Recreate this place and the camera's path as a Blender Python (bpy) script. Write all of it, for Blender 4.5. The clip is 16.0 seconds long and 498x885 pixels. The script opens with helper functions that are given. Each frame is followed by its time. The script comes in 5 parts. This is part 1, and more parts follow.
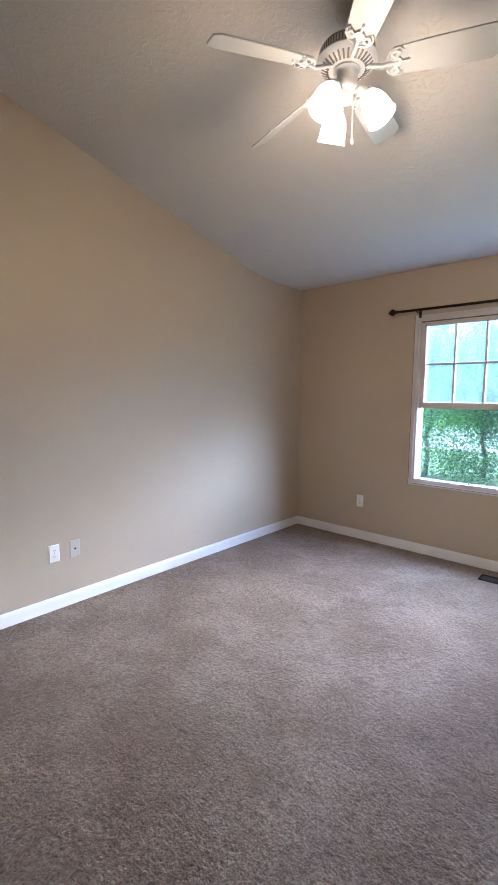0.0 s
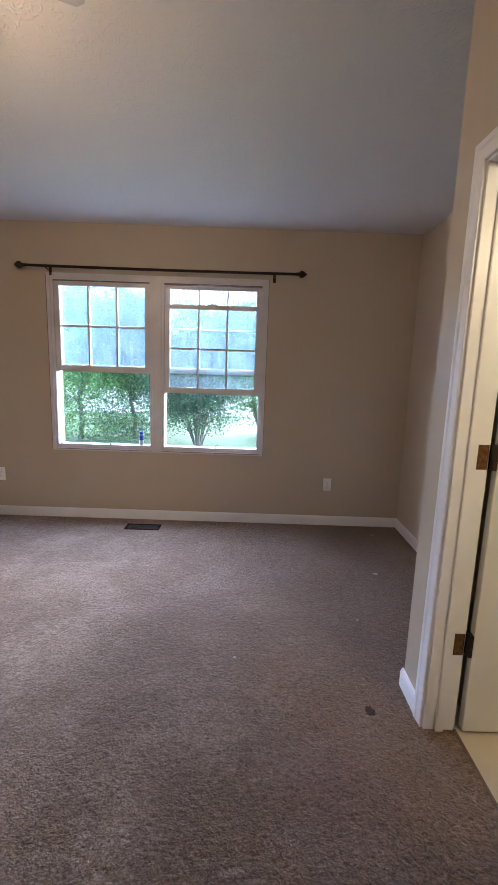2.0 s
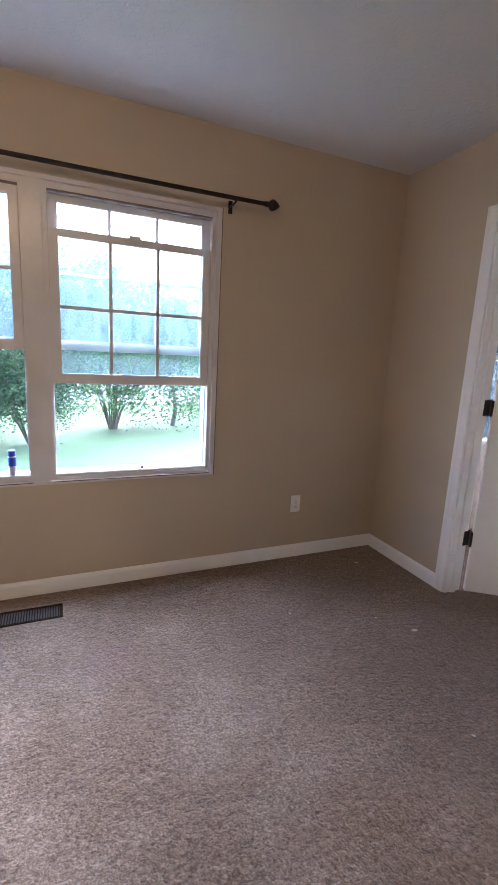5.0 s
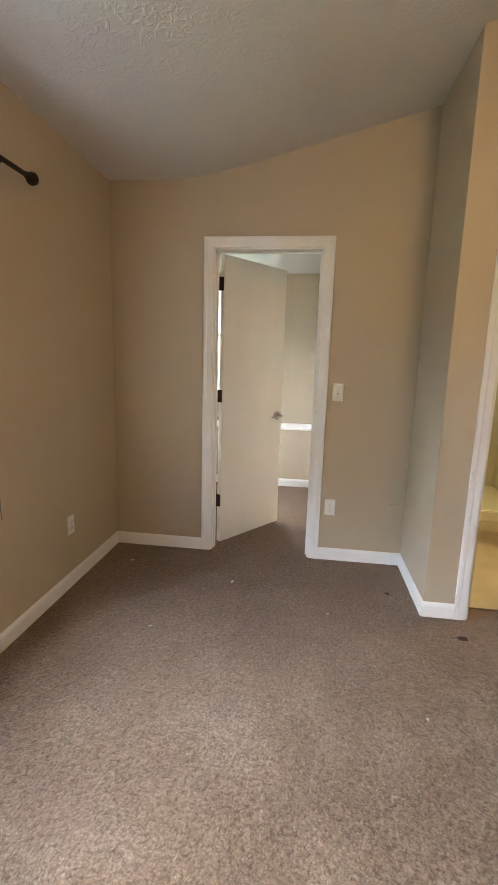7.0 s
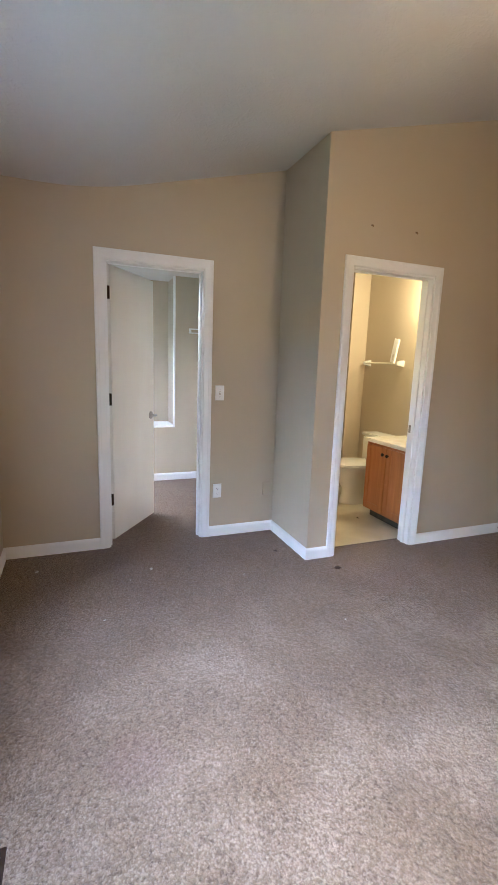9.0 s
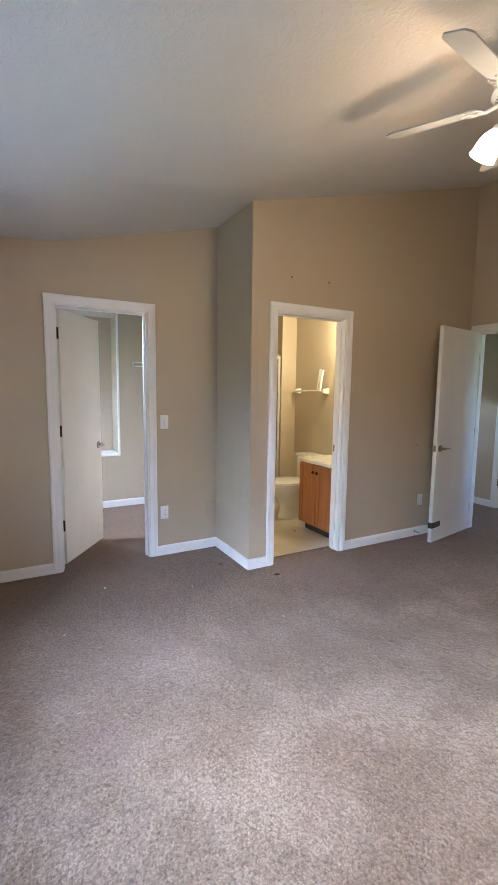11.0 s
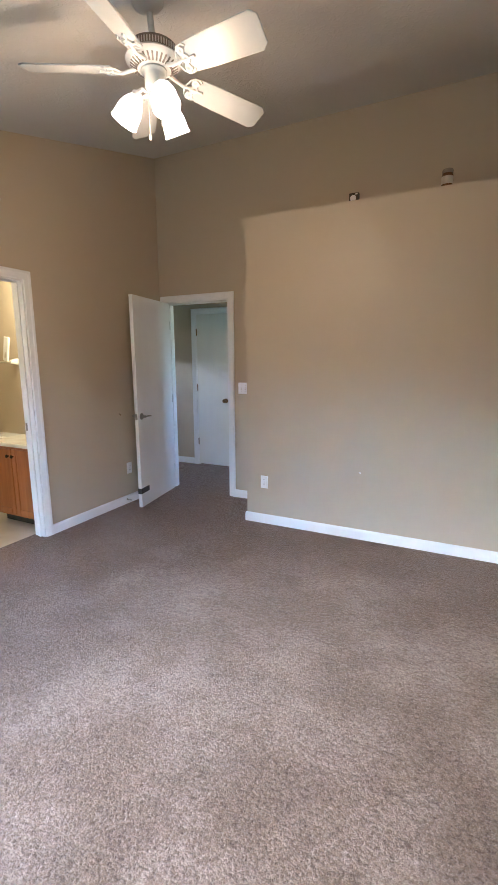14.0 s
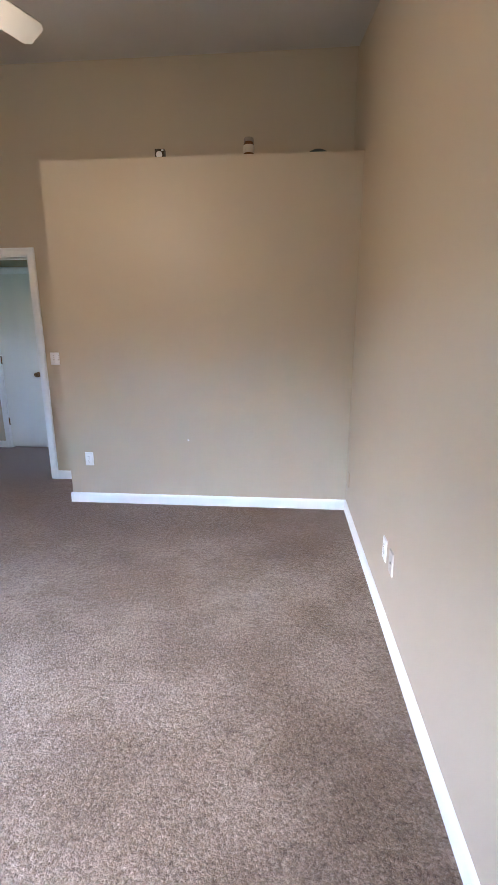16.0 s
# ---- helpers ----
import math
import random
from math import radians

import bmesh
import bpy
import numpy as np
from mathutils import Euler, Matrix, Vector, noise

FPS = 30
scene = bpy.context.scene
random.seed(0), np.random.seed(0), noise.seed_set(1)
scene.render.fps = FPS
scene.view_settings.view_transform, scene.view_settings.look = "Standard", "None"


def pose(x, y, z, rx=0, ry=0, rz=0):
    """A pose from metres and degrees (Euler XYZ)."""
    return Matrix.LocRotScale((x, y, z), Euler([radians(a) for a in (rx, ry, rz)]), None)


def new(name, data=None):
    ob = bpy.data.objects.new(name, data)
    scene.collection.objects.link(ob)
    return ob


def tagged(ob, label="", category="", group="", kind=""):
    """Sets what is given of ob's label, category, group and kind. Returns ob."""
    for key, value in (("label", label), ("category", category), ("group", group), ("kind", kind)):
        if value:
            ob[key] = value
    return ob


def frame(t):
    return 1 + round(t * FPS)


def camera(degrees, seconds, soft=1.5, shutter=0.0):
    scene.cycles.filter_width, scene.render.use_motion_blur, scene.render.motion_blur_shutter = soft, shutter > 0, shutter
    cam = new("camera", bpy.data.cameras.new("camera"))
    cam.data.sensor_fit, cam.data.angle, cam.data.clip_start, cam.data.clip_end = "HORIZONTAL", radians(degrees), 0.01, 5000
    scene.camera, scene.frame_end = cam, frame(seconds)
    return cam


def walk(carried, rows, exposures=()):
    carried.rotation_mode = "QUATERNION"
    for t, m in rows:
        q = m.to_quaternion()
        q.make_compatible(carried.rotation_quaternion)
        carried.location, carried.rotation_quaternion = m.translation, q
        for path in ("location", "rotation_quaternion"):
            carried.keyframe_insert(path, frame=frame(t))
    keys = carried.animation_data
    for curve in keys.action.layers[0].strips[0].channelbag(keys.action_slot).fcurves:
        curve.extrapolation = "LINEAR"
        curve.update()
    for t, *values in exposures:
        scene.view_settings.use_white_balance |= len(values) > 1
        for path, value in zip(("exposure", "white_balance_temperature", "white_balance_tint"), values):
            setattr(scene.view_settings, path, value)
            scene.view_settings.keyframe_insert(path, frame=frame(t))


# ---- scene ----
cam = camera(58.7, 16.0)

PATH = [
    (0.0, pose(2.742, -3.834, 1.384, 83.80, -0.38, 42.03)),
    (0.5, pose(2.758, -3.879, 1.395, 83.22, -0.51, 34.37)),
    (1.0, pose(2.760, -3.846, 1.390, 81.93, 0.44, 23.60)),
    (1.5, pose(2.845, -3.795, 1.390, 80.74, -0.70, 11.59)),
    (2.0, pose(2.876, -3.757, 1.381, 80.00, -1.92, 0.14)),
    (2.5, pose(2.886, -3.726, 1.359, 79.18, -1.53, -4.89)),
    (3.0, pose(2.841, -3.636, 1.341, 78.26, -2.80, -5.64)),
    (3.5, pose(2.770, -3.347, 1.310, 78.51, -4.41, -6.41)),
    (4.0, pose(2.583, -3.056, 1.309, 78.42, -4.71, -9.09)),
    (6.5, pose(1.498, -1.531, 1.331, 79.00, -2.00, -64.24)),
    (7.0, pose(1.284, -1.325, 1.329, 79.72, -1.65, -82.49)),
    (7.5, pose(1.226, -1.075, 1.318, 79.26, 2.69, -98.22)),
    (8.0, pose(1.053, -1.007, 1.353, 79.56, -0.73, -110.06)),
    (8.5, pose(1.014, -0.622, 1.372, 79.73, -1.90, -111.08)),
    (11.0, pose(0.622, -0.353, 1.420, 83.37, -0.73, -118.85)),
    (11.5, pose(0.620, -0.381, 1.428, 83.49, -0.58, -124.94)),
    (12.0, pose(0.623, -0.398, 1.434, 83.29, 0.16, -130.72)),
    (12.5, pose(0.613, -0.424, 1.452, 83.02, 0.25, -136.81)),
    (13.0, pose(0.587, -0.491, 1.463, 82.55, 0.25, -141.48)),
    (13.5, pose(0.575, -0.491, 1.456, 81.70, -0.13, -146.68)),
    (14.0, pose(0.535, -0.568, 1.445, 79.36, 0.26, -153.56)),
    (14.5, pose(0.498, -0.583, 1.429, 78.37, 0.41, -160.57)),
    (15.0, pose(0.507, -0.604, 1.408, 76.95, 0.49, -167.98)),
    (15.5, pose(0.536, -0.607, 1.397, 75.91, 0.29, -174.33)),
    (16.0, pose(0.498, -0.618, 1.396, 75.94, 0.07, -175.27)),
]
EXPOSURES = [
    (0.0, 4.05, 4700, 10), (0.5, 4.05, 4750, 10), (1.0, 3.65, 4950, 14), (1.7, 3.68, 5050, 15), (2.5, 3.74, 5050, 16), (3.5, 3.98, 5150, 17), (4.2, 3.62, 5150, 17),
    (6.5, 4.3, 5500, 9), (7.0, 4.1, 6300, 7), (7.5, 4.35, 7300, 5), (8.5, 4.27, 5200, 7), (11.0, 4.17, 5150, 9), (13.0, 4.23, 5080, 10), (16.0, 4.38, 4820, 11),
]
walk(cam, PATH, EXPOSURES)

# light, sky and exposure
SUN_DIR = Vector((-0.41, -0.78, -0.52)).normalized()
world = bpy.data.worlds.new("world")
scene.world = world
world.use_nodes = True
wn = world.node_tree
sky = wn.nodes.new("ShaderNodeTexSky")
sky.sky_type = "NISHITA"
sky.sun_disc = False
sky.sun_elevation = radians(30.5)
sky.sun_rotation = radians(27.7)
sky.air_density = 1.0
sky.dust_density = 2.0
wn.links.new(sky.outputs["Color"], wn.nodes["Background"].inputs["Color"])
wn.nodes["Background"].inputs["Strength"].default_value = 0.13


def add_sun():
    data = bpy.data.lights.new("sun", "SUN")
    data.energy = 5.0
    data.angle = radians(140)
    data.color = (0.84, 0.89, 1.0)
    ob = new("sun", data)
    ob.matrix_world = Matrix.Translation((2, 8, 8)) @ SUN_DIR.to_track_quat("-Z", "Y").to_matrix().to_4x4()


add_sun()


def add_point(name, place, watts, colour, radius):
    data = bpy.data.lights.new(name, "POINT")
    data.energy = watts
    data.color = colour
    data.shadow_soft_size = radius
    ob = new(name, data)
    ob.location = place
    return ob


FAN = Vector((1.792, -2.24, 0.0))
SHADE_AZ = (24.7, 144.7, 264.7)
FAN_WATTS = 0.74
WARM = (1.0, 0.585, 0.265)
for az in SHADE_AZ:
    a = radians(az)
    add_point("fan_bulb_light", (FAN.x + 0.135 * math.cos(a), FAN.y + 0.135 * math.sin(a), 2.375), FAN_WATTS, WARM, 0.07)
add_point("vanity_bulb_light", (4.15, -3.42, 2.02), 2.9, (1.0, 0.74, 0.36), 0.10)

# ---- materials ----


def material(name):
    m = bpy.data.materials.new(name)
    m.use_nodes = True
    nt = m.node_tree
    return m, nt, nt.nodes["Principled BSDF"]


def rgba(c):
    return (c[0], c[1], c[2], 1.0)


def coords(nt, scale=(1, 1, 1)):
    tc = nt.nodes.new("ShaderNodeTexCoord")
    mp = nt.nodes.new("ShaderNodeMapping")
    mp.inputs["Scale"].default_value = scale
    nt.links.new(tc.outputs["Object"], mp.inputs["Vector"])
    return mp.outputs["Vector"]


def tex_noise(nt, vec, scale, detail=3.0, rough=0.5):
    n = nt.nodes.new("ShaderNodeTexNoise")
    n.inputs["Scale"].default_value = scale
    n.inputs["Detail"].default_value = detail
    n.inputs["Roughness"].default_value = rough
    nt.links.new(vec, n.inputs["Vector"])
    return n.outputs["Fac"]


def ramp(nt, fac, stops):
    r = nt.nodes.new("ShaderNodeValToRGB")
    els = r.color_ramp.elements
    while len(els) < len(stops):
        els.new(0.5)
    for e, (p, c) in zip(els, stops):
        e.position = p
        e.color = rgba(c) if hasattr(c, "__len__") else (c, c, c, 1)
    nt.links.new(fac, r.inputs["Fac"])
    return r.outputs["Color"]


def mix(nt, a, b, fac, mode="MIX"):
    n = nt.nodes.new("ShaderNodeMix")
    n.data_type = "RGBA"
    n.blend_type = mode
    for sock, v in ((n.inputs[0], fac), (n.inputs[6], a), (n.inputs[7], b)):
        if hasattr(v, "is_linked"):
            nt.links.new(v, sock)
        elif hasattr(v, "__len__"):
            sock.default_value = rgba(v)
        else:
            sock.default_value = v
    return n.outputs[2]


def bump(nt, bsdf, height, strength, distance):
    b = nt.nodes.new("ShaderNodeBump")
    b.inputs["Strength"].default_value = strength
    b.inputs["Distance"].default_value = distance
    nt.links.new(height, b.inputs["Height"])
    last = bsdf.inputs["Normal"]
    if last.is_linked:
        nt.links.new(last.links[0].from_socket, b.inputs["Normal"])
    nt.links.new(b.outputs["Normal"], last)


def surface(name, c1, c2, scale=3.0, rough=0.5, fine=60.0, bump_s=0.1, bump_d=0.001, metal=0.0, stretch=(1, 1, 1), spec=0.5, coat=0.0):
    """A plain surface with broad variation between two colours and a fine relief."""
    m, nt, b = material(name)
    v = coords(nt, stretch)
    big = tex_noise(nt, v, scale, 4.0)
    nt.links.new(mix(nt, c1, c2, ramp(nt, big, ((0.35, 0.0), (0.65, 1.0)))), b.inputs["Base Color"])
    b.inputs["Roughness"].default_value = rough
    b.inputs["Metallic"].default_value = metal
    b.inputs["Specular IOR Level"].default_value = spec
    b.inputs["Coat Weight"].default_value = coat
    if bump_s:
        bump(nt, b, tex_noise(nt, v, fine, 3.0), bump_s, bump_d)
    return m


def wall_paint():
    m, nt, b = material("tan_wall_paint")
    v = coords(nt)
    big = tex_noise(nt, v, 1.1, 3.0)
    base = mix(nt, (0.474, 0.400, 0.292), (0.501, 0.423, 0.310), big)
    scuff = ramp(nt, tex_noise(nt, v, 5.0, 6.0, 0.65), ((0.62, 0.0), (0.74, 1.0)))
    nt.links.new(mix(nt, base, (0.455, 0.384, 0.292), mix(nt, (0, 0, 0), scuff, 0.5)), b.inputs["Base Color"])
    b.inputs["Roughness"].default_value = 0.48
    b.inputs["Specular IOR Level"].default_value = 0.6
    bump(nt, b, tex_noise(nt, v, 170.0, 3.0), 0.22, 0.0005)
    bump(nt, b, tex_noise(nt, v, 2.2, 2.0), 0.3, 0.006)
    return m


def ceiling_paint():
    m, nt, b = material("textured_ceiling_paint")
    v = coords(nt)
    big = tex_noise(nt, v, 1.4, 3.0)
    nt.links.new(mix(nt, (0.60, 0.585, 0.56), (0.65, 0.635, 0.61), big), b.inputs["Base Color"])
    b.inputs["Roughness"].default_value = 0.65
    b.inputs["Specular IOR Level"].default_value = 0.3
    w = nt.nodes.new("ShaderNodeTexNoise")
    w.inputs["Scale"].default_value = 26.0
    w.inputs["Detail"].default_value = 2.5
    w.inputs["Distortion"].default_value = 1.3
    nt.links.new(v, w.inputs["Vector"])
    flat = ramp(nt, w.outputs["Fac"], ((0.50, 0.0), (0.60, 1.0)))
    bump(nt, b, flat, 0.42, 0.0022)
    bump(nt, b, tex_noise(nt, v, 120.0, 2.0), 0.12, 0.0008)
    return m


def carpet():
    m, nt, b = material("worn_brown_carpet")
    v = coords(nt)
    vor = nt.nodes.new("ShaderNodeTexVoronoi")
    vor.inputs["Scale"].default_value = 135.0
    warp = nt.nodes.new("ShaderNodeTexNoise")
    warp.inputs["Scale"].default_value = 70.0
    warp.inputs["Detail"].default_value = 2.0
    nt.links.new(v, warp.inputs["Vector"])
    add = nt.nodes.new("ShaderNodeVectorMath")
    add.operation = "MULTIPLY_ADD"
    nt.links.new(warp.outputs["Color"], add.inputs[0])
    add.inputs[1].default_value = (0.022, 0.022, 0.0)
    nt.links.new(v, add.inputs[2])
    nt.links.new(add.outputs["Vector"], vor.inputs["Vector"])
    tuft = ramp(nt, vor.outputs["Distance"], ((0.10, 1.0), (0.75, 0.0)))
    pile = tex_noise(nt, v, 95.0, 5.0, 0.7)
    trodden = tex_noise(nt, v, 2.3, 5.0, 0.6)
    worn = tex_noise(nt, v, 0.55, 2.0, 0.5)
    light = mix(nt, (0.388, 0.310, 0.242), (0.258, 0.195, 0.138), ramp(nt, trodden, ((0.40, 0.0), (0.58, 1.0))))
    tone = mix(nt, light, (0.205, 0.148, 0.108), ramp(nt, worn, ((0.50, 0.0), (0.75, 0.55))))
    # the carpet's tone turns darker brown towards the east and the south
    sep = nt.nodes.new("ShaderNodeSeparateXYZ")
    nt.links.new(v, sep.inputs[0])

    def ease(sock, lo, hi):
        r = nt.nodes.new("ShaderNodeMapRange")
        r.interpolation_type = "SMOOTHSTEP"
        r.inputs["From Min"].default_value = lo
        r.inputs["From Max"].default_value = hi
        nt.links.new(sock, r.inputs["Value"])
        return r.outputs["Result"]

    def times(a, c):
        n = nt.nodes.new("ShaderNodeMath")
        n.operation = "MULTIPLY"
        for s, val in ((n.inputs[0], a), (n.inputs[1], c)):
            if hasattr(val, "is_linked"):
                nt.links.new(val, s)
            else:
                s.default_value = val
        return n.outputs[0]

    def wobble(sock, amount):
        n = nt.nodes.new("ShaderNodeMath")
        n.operation = "MULTIPLY_ADD"
        nt.links.new(trodden, n.inputs[0])
        n.inputs[1].default_value = amount
        nt.links.new(sock, n.inputs[2])
        return n.outputs[0]
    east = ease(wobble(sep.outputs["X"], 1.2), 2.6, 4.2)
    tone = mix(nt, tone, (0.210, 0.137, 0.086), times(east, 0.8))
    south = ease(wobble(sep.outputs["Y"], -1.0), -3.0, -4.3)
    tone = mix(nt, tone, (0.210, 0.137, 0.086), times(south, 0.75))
    clump = tex_noise(nt, v, 48.0, 4.0, 0.65)
    tone = mix(nt, tone, mix(nt, (0.70, 0.685, 0.67), (1.24, 1.24, 1.24), ramp(nt, clump, ((0.34, 0.0), (0.66, 1.0)))), 1.0, "MULTIPLY")
    mottle = tex_noise(nt, v, 7.0, 5.0, 0.7)
    # short scuffs where the pile leans another way
    scuff = nt.nodes.new("ShaderNodeTexNoise")
    scuff.inputs["Scale"].default_value = 21.0
    scuff.inputs["Detail"].default_value = 4.0
    scuff.inputs["Roughness"].default_value = 0.6
    scuff.inputs["Distortion"].default_value = 1.6
    nt.links.new(coords(nt, (0.7, 1.5, 1.0)), scuff.inputs["Vector"])
    tone = mix(nt, tone, (0.135, 0.092, 0.068), mix(nt, (0, 0, 0), ramp(nt, scuff.outputs["Fac"], ((0.56, 0.0), (0.68, 1.0))), 0.62))
    tone = mix(nt, tone, (0.46, 0.385, 0.32), mix(nt, (0, 0, 0), ramp(nt, scuff.outputs["Fac"], ((0.30, 1.0), (0.43, 0.0))), 0.45))
    tone = mix(nt, tone, (0.19, 0.138, 0.108), mix(nt, (0, 0, 0), ramp(nt, mottle, ((0.52, 0.0), (0.68, 1.0))), 0.55))
    # shade between tufts and low in the pile is painted into the colour
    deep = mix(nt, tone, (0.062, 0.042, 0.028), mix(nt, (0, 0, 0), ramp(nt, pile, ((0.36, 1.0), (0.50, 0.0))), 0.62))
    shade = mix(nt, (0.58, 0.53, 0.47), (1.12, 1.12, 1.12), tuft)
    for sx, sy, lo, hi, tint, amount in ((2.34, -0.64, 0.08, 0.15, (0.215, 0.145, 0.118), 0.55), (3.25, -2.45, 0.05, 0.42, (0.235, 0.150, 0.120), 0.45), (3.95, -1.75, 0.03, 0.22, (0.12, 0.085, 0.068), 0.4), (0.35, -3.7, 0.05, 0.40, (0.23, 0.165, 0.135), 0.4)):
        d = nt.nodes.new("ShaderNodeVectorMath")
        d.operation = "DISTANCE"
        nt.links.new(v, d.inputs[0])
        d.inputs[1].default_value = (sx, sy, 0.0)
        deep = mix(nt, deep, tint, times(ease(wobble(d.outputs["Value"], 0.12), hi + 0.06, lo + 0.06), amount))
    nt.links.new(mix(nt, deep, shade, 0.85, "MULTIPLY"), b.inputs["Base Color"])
    b.inputs["Roughness"].default_value = 0.95
    b.inputs["Specular IOR Level"].default_value = 0.15
    b.inputs["Sheen Weight"].default_value = 0.35
    b.inputs["Sheen Tint"].default_value = (1.0, 0.86, 0.76, 1)
    b.inputs["Sheen Roughness"].default_value = 0.4
    bump(nt, b, tuft, 0.7, 0.006)
    bump(nt, b, pile, 0.9, 0.009)
    bump(nt, b, clump, 0.7, 0.012)
    bump(nt, b, scuff.outputs["Fac"], 0.5, 0.012)
    bump(nt, b, trodden, 0.35, 0.02)
    return m


def wood(name, c1, c2, axis=2, rough=0.38):
    m, nt, b = material(name)
    st = [26, 26, 26]
    st[axis] = 1.6
    v = coords(nt, st)
    g = tex_noise(nt, v, 1.0, 6.0, 0.6)
    nt.links.new(mix(nt, c1, c2, ramp(nt, g, ((0.3, 0.0), (0.7, 1.0)))), b.inputs["Base Color"])
    b.inputs["Roughness"].default_value = rough
    bump(nt, b, g, 0.1, 0.001)
    return m


def glass(name, tint=(1, 1, 1), rough=0.0):
    m, nt, b = material(name)
    b.inputs["Base Color"].default_value = rgba(tint)
    b.inputs["Roughness"].default_value = rough
    b.inputs["Transmission Weight"].default_value = 1.0
    b.inputs["IOR"].default_value = 1.05 if rough == 0 else 1.45
    return m


def pane_glass(name="window_glass", tint=(0.86, 0.925, 0.95)):
    """Thin window glass with a little dirt and rain on it."""
    m, nt, b = material(name)
    nt.nodes.remove(b)
    out = nt.nodes["Material Output"]
    v = coords(nt, (1, 1, 0.25))
    clear = nt.nodes.new("ShaderNodeBsdfTransparent")
    clear.inputs["Color"].default_value = rgba(tint)
    gloss = nt.nodes.new("ShaderNodeBsdfGlossy")
    gloss.inputs["Roughness"].default_value = 0.02
    dirt = nt.nodes.new("ShaderNodeBsdfTranslucent")
    dirt.inputs["Color"].default_value = (0.72, 0.86, 0.95, 1)
    haze = nt.nodes.new("ShaderNodeMixShader")
    nt.links.new(ramp(nt, tex_noise(nt, v, 30.0, 4.0, 0.6), ((0.3, 0.008), (0.75, 0.03))), haze.inputs[0])
    nt.links.new(clear.outputs[0], haze.inputs[1])
    nt.links.new(dirt.outputs[0], haze.inputs[2])
    fres = nt.nodes.new("ShaderNodeFresnel")
    fres.inputs["IOR"].default_value = 1.45
    top = nt.nodes.new("ShaderNodeMixShader")
    nt.links.new(fres.outputs[0], top.inputs[0])
    nt.links.new(haze.outputs[0], top.inputs[1])
    nt.links.new(gloss.outputs[0], top.inputs[2])
    nt.links.new(top.outputs[0], out.inputs["Surface"])
    return m


def lit_glass(name, colour, power):
    m, nt, b = material(name)
    b.inputs["Base Color"].default_value = (0.9, 0.88, 0.84, 1)
    b.inputs["Roughness"].default_value = 0.35
    b.inputs["Emission Color"].default_value = rgba(colour)
    b.inputs["Emission Strength"].default_value = power
    return m


def leaf(name, c1, c2, c3):
    m, nt, b = material(name)
    g = nt.nodes.new("ShaderNodeNewGeometry")
    v = coords(nt)
    blend = mix(nt, g.outputs["Random Per Island"], tex_noise(nt, v, 0.7, 2.0), 0.5)
    nt.links.new(ramp(nt, blend, ((0.2, c1), (0.5, c2), (0.8, c3))), b.inputs["Base Color"])
    b.inputs["Roughness"].default_value = 0.6
    through_leaf = nt.nodes.new("ShaderNodeBsdfTranslucent")
    nt.links.new(b.inputs["Base Color"].links[0].from_socket, through_leaf.inputs["Color"])
    both = nt.nodes.new("ShaderNodeMixShader")
    both.inputs[0].default_value = 0.4
    nt.links.new(b.outputs[0], both.inputs[1])
    nt.links.new(through_leaf.outputs[0], both.inputs[2])
    nt.links.new(both.outputs[0], nt.nodes["Material Output"].inputs["Surface"])
    return m


def grass():
    m, nt, b = material("lawn_grass")
    v = coords(nt)
    a = tex_noise(nt, v, 0.35, 4.0)
    f = tex_noise(nt, v, 30.0, 4.0, 0.7)
    c = mix(nt, (0.075, 0.118, 0.042), (0.110, 0.158, 0.060), a)
    nt.links.new(mix(nt, c, (0.08, 0.12, 0.045), ramp(nt, f, ((0.4, 0.6), (0.6, 0.0)))), b.inputs["Base Color"])
    b.inputs["Roughness"].default_value = 0.9
    bump(nt, b, f, 0.6, 0.03)
    return m


WALL = wall_paint()
CEIL = ceiling_paint()
CARPET = carpet()
TRIM = surface("white_trim_paint", (0.86, 0.86, 0.86), (0.82, 0.82, 0.82), 4.0, 0.35, 90.0, 0.04, 0.0004, spec=0.45)
DOORP = surface("door_paint", (0.80, 0.79, 0.745), (0.75, 0.735, 0.69), 3.0, 0.38, 60.0, 0.1, 0.0008, stretch=(1, 1, 0.35))
DOORW = surface("worn_door_paint", (0.87, 0.87, 0.88), (0.82, 0.815, 0.82), 3.5, 0.36, 60.0, 0.1, 0.0008, stretch=(1, 1, 0.3))
BLACK = surface("dark_bronze", (0.022, 0.014, 0.011), (0.045, 0.028, 0.019), 20.0, 0.5, 200.0, 0.1, 0.0005, metal=0.0, spec=0.15)
BRASS = surface("aged_brass", (0.23, 0.13, 0.05), (0.12, 0.07, 0.03), 60.0, 0.4, 200.0, 0.15, 0.0005, metal=0.9)
NICKEL = surface("satin_nickel", (0.36, 0.34, 0.31), (0.29, 0.27, 0.25), 30.0, 0.28, 200.0, 0.05, 0.0003, metal=1.0)
RODB = surface("brown_edge_strip", (0.16, 0.12, 0.085), (0.12, 0.09, 0.06), 20.0, 0.7, 100.0, 0.2, 0.001)
SHFRAME = surface("dull_shower_frame", (0.55, 0.53, 0.48), (0.48, 0.46, 0.42), 6.0, 0.4, 80.0, 0.05, 0.0004)
CHROME = surface("chrome", (0.75, 0.75, 0.75), (0.7, 0.7, 0.7), 10.0, 0.1, 200.0, 0.0, 0.0, metal=1.0)
PLASTIC = surface("white_plastic", (0.86, 0.86, 0.86), (0.82, 0.82, 0.81), 8.0, 0.3, 100.0, 0.02, 0.0002)
SLOT = surface("slot_dark", (0.03, 0.03, 0.03), (0.05, 0.045, 0.04), 20.0, 0.6, 100.0, 0.0, 0.0)
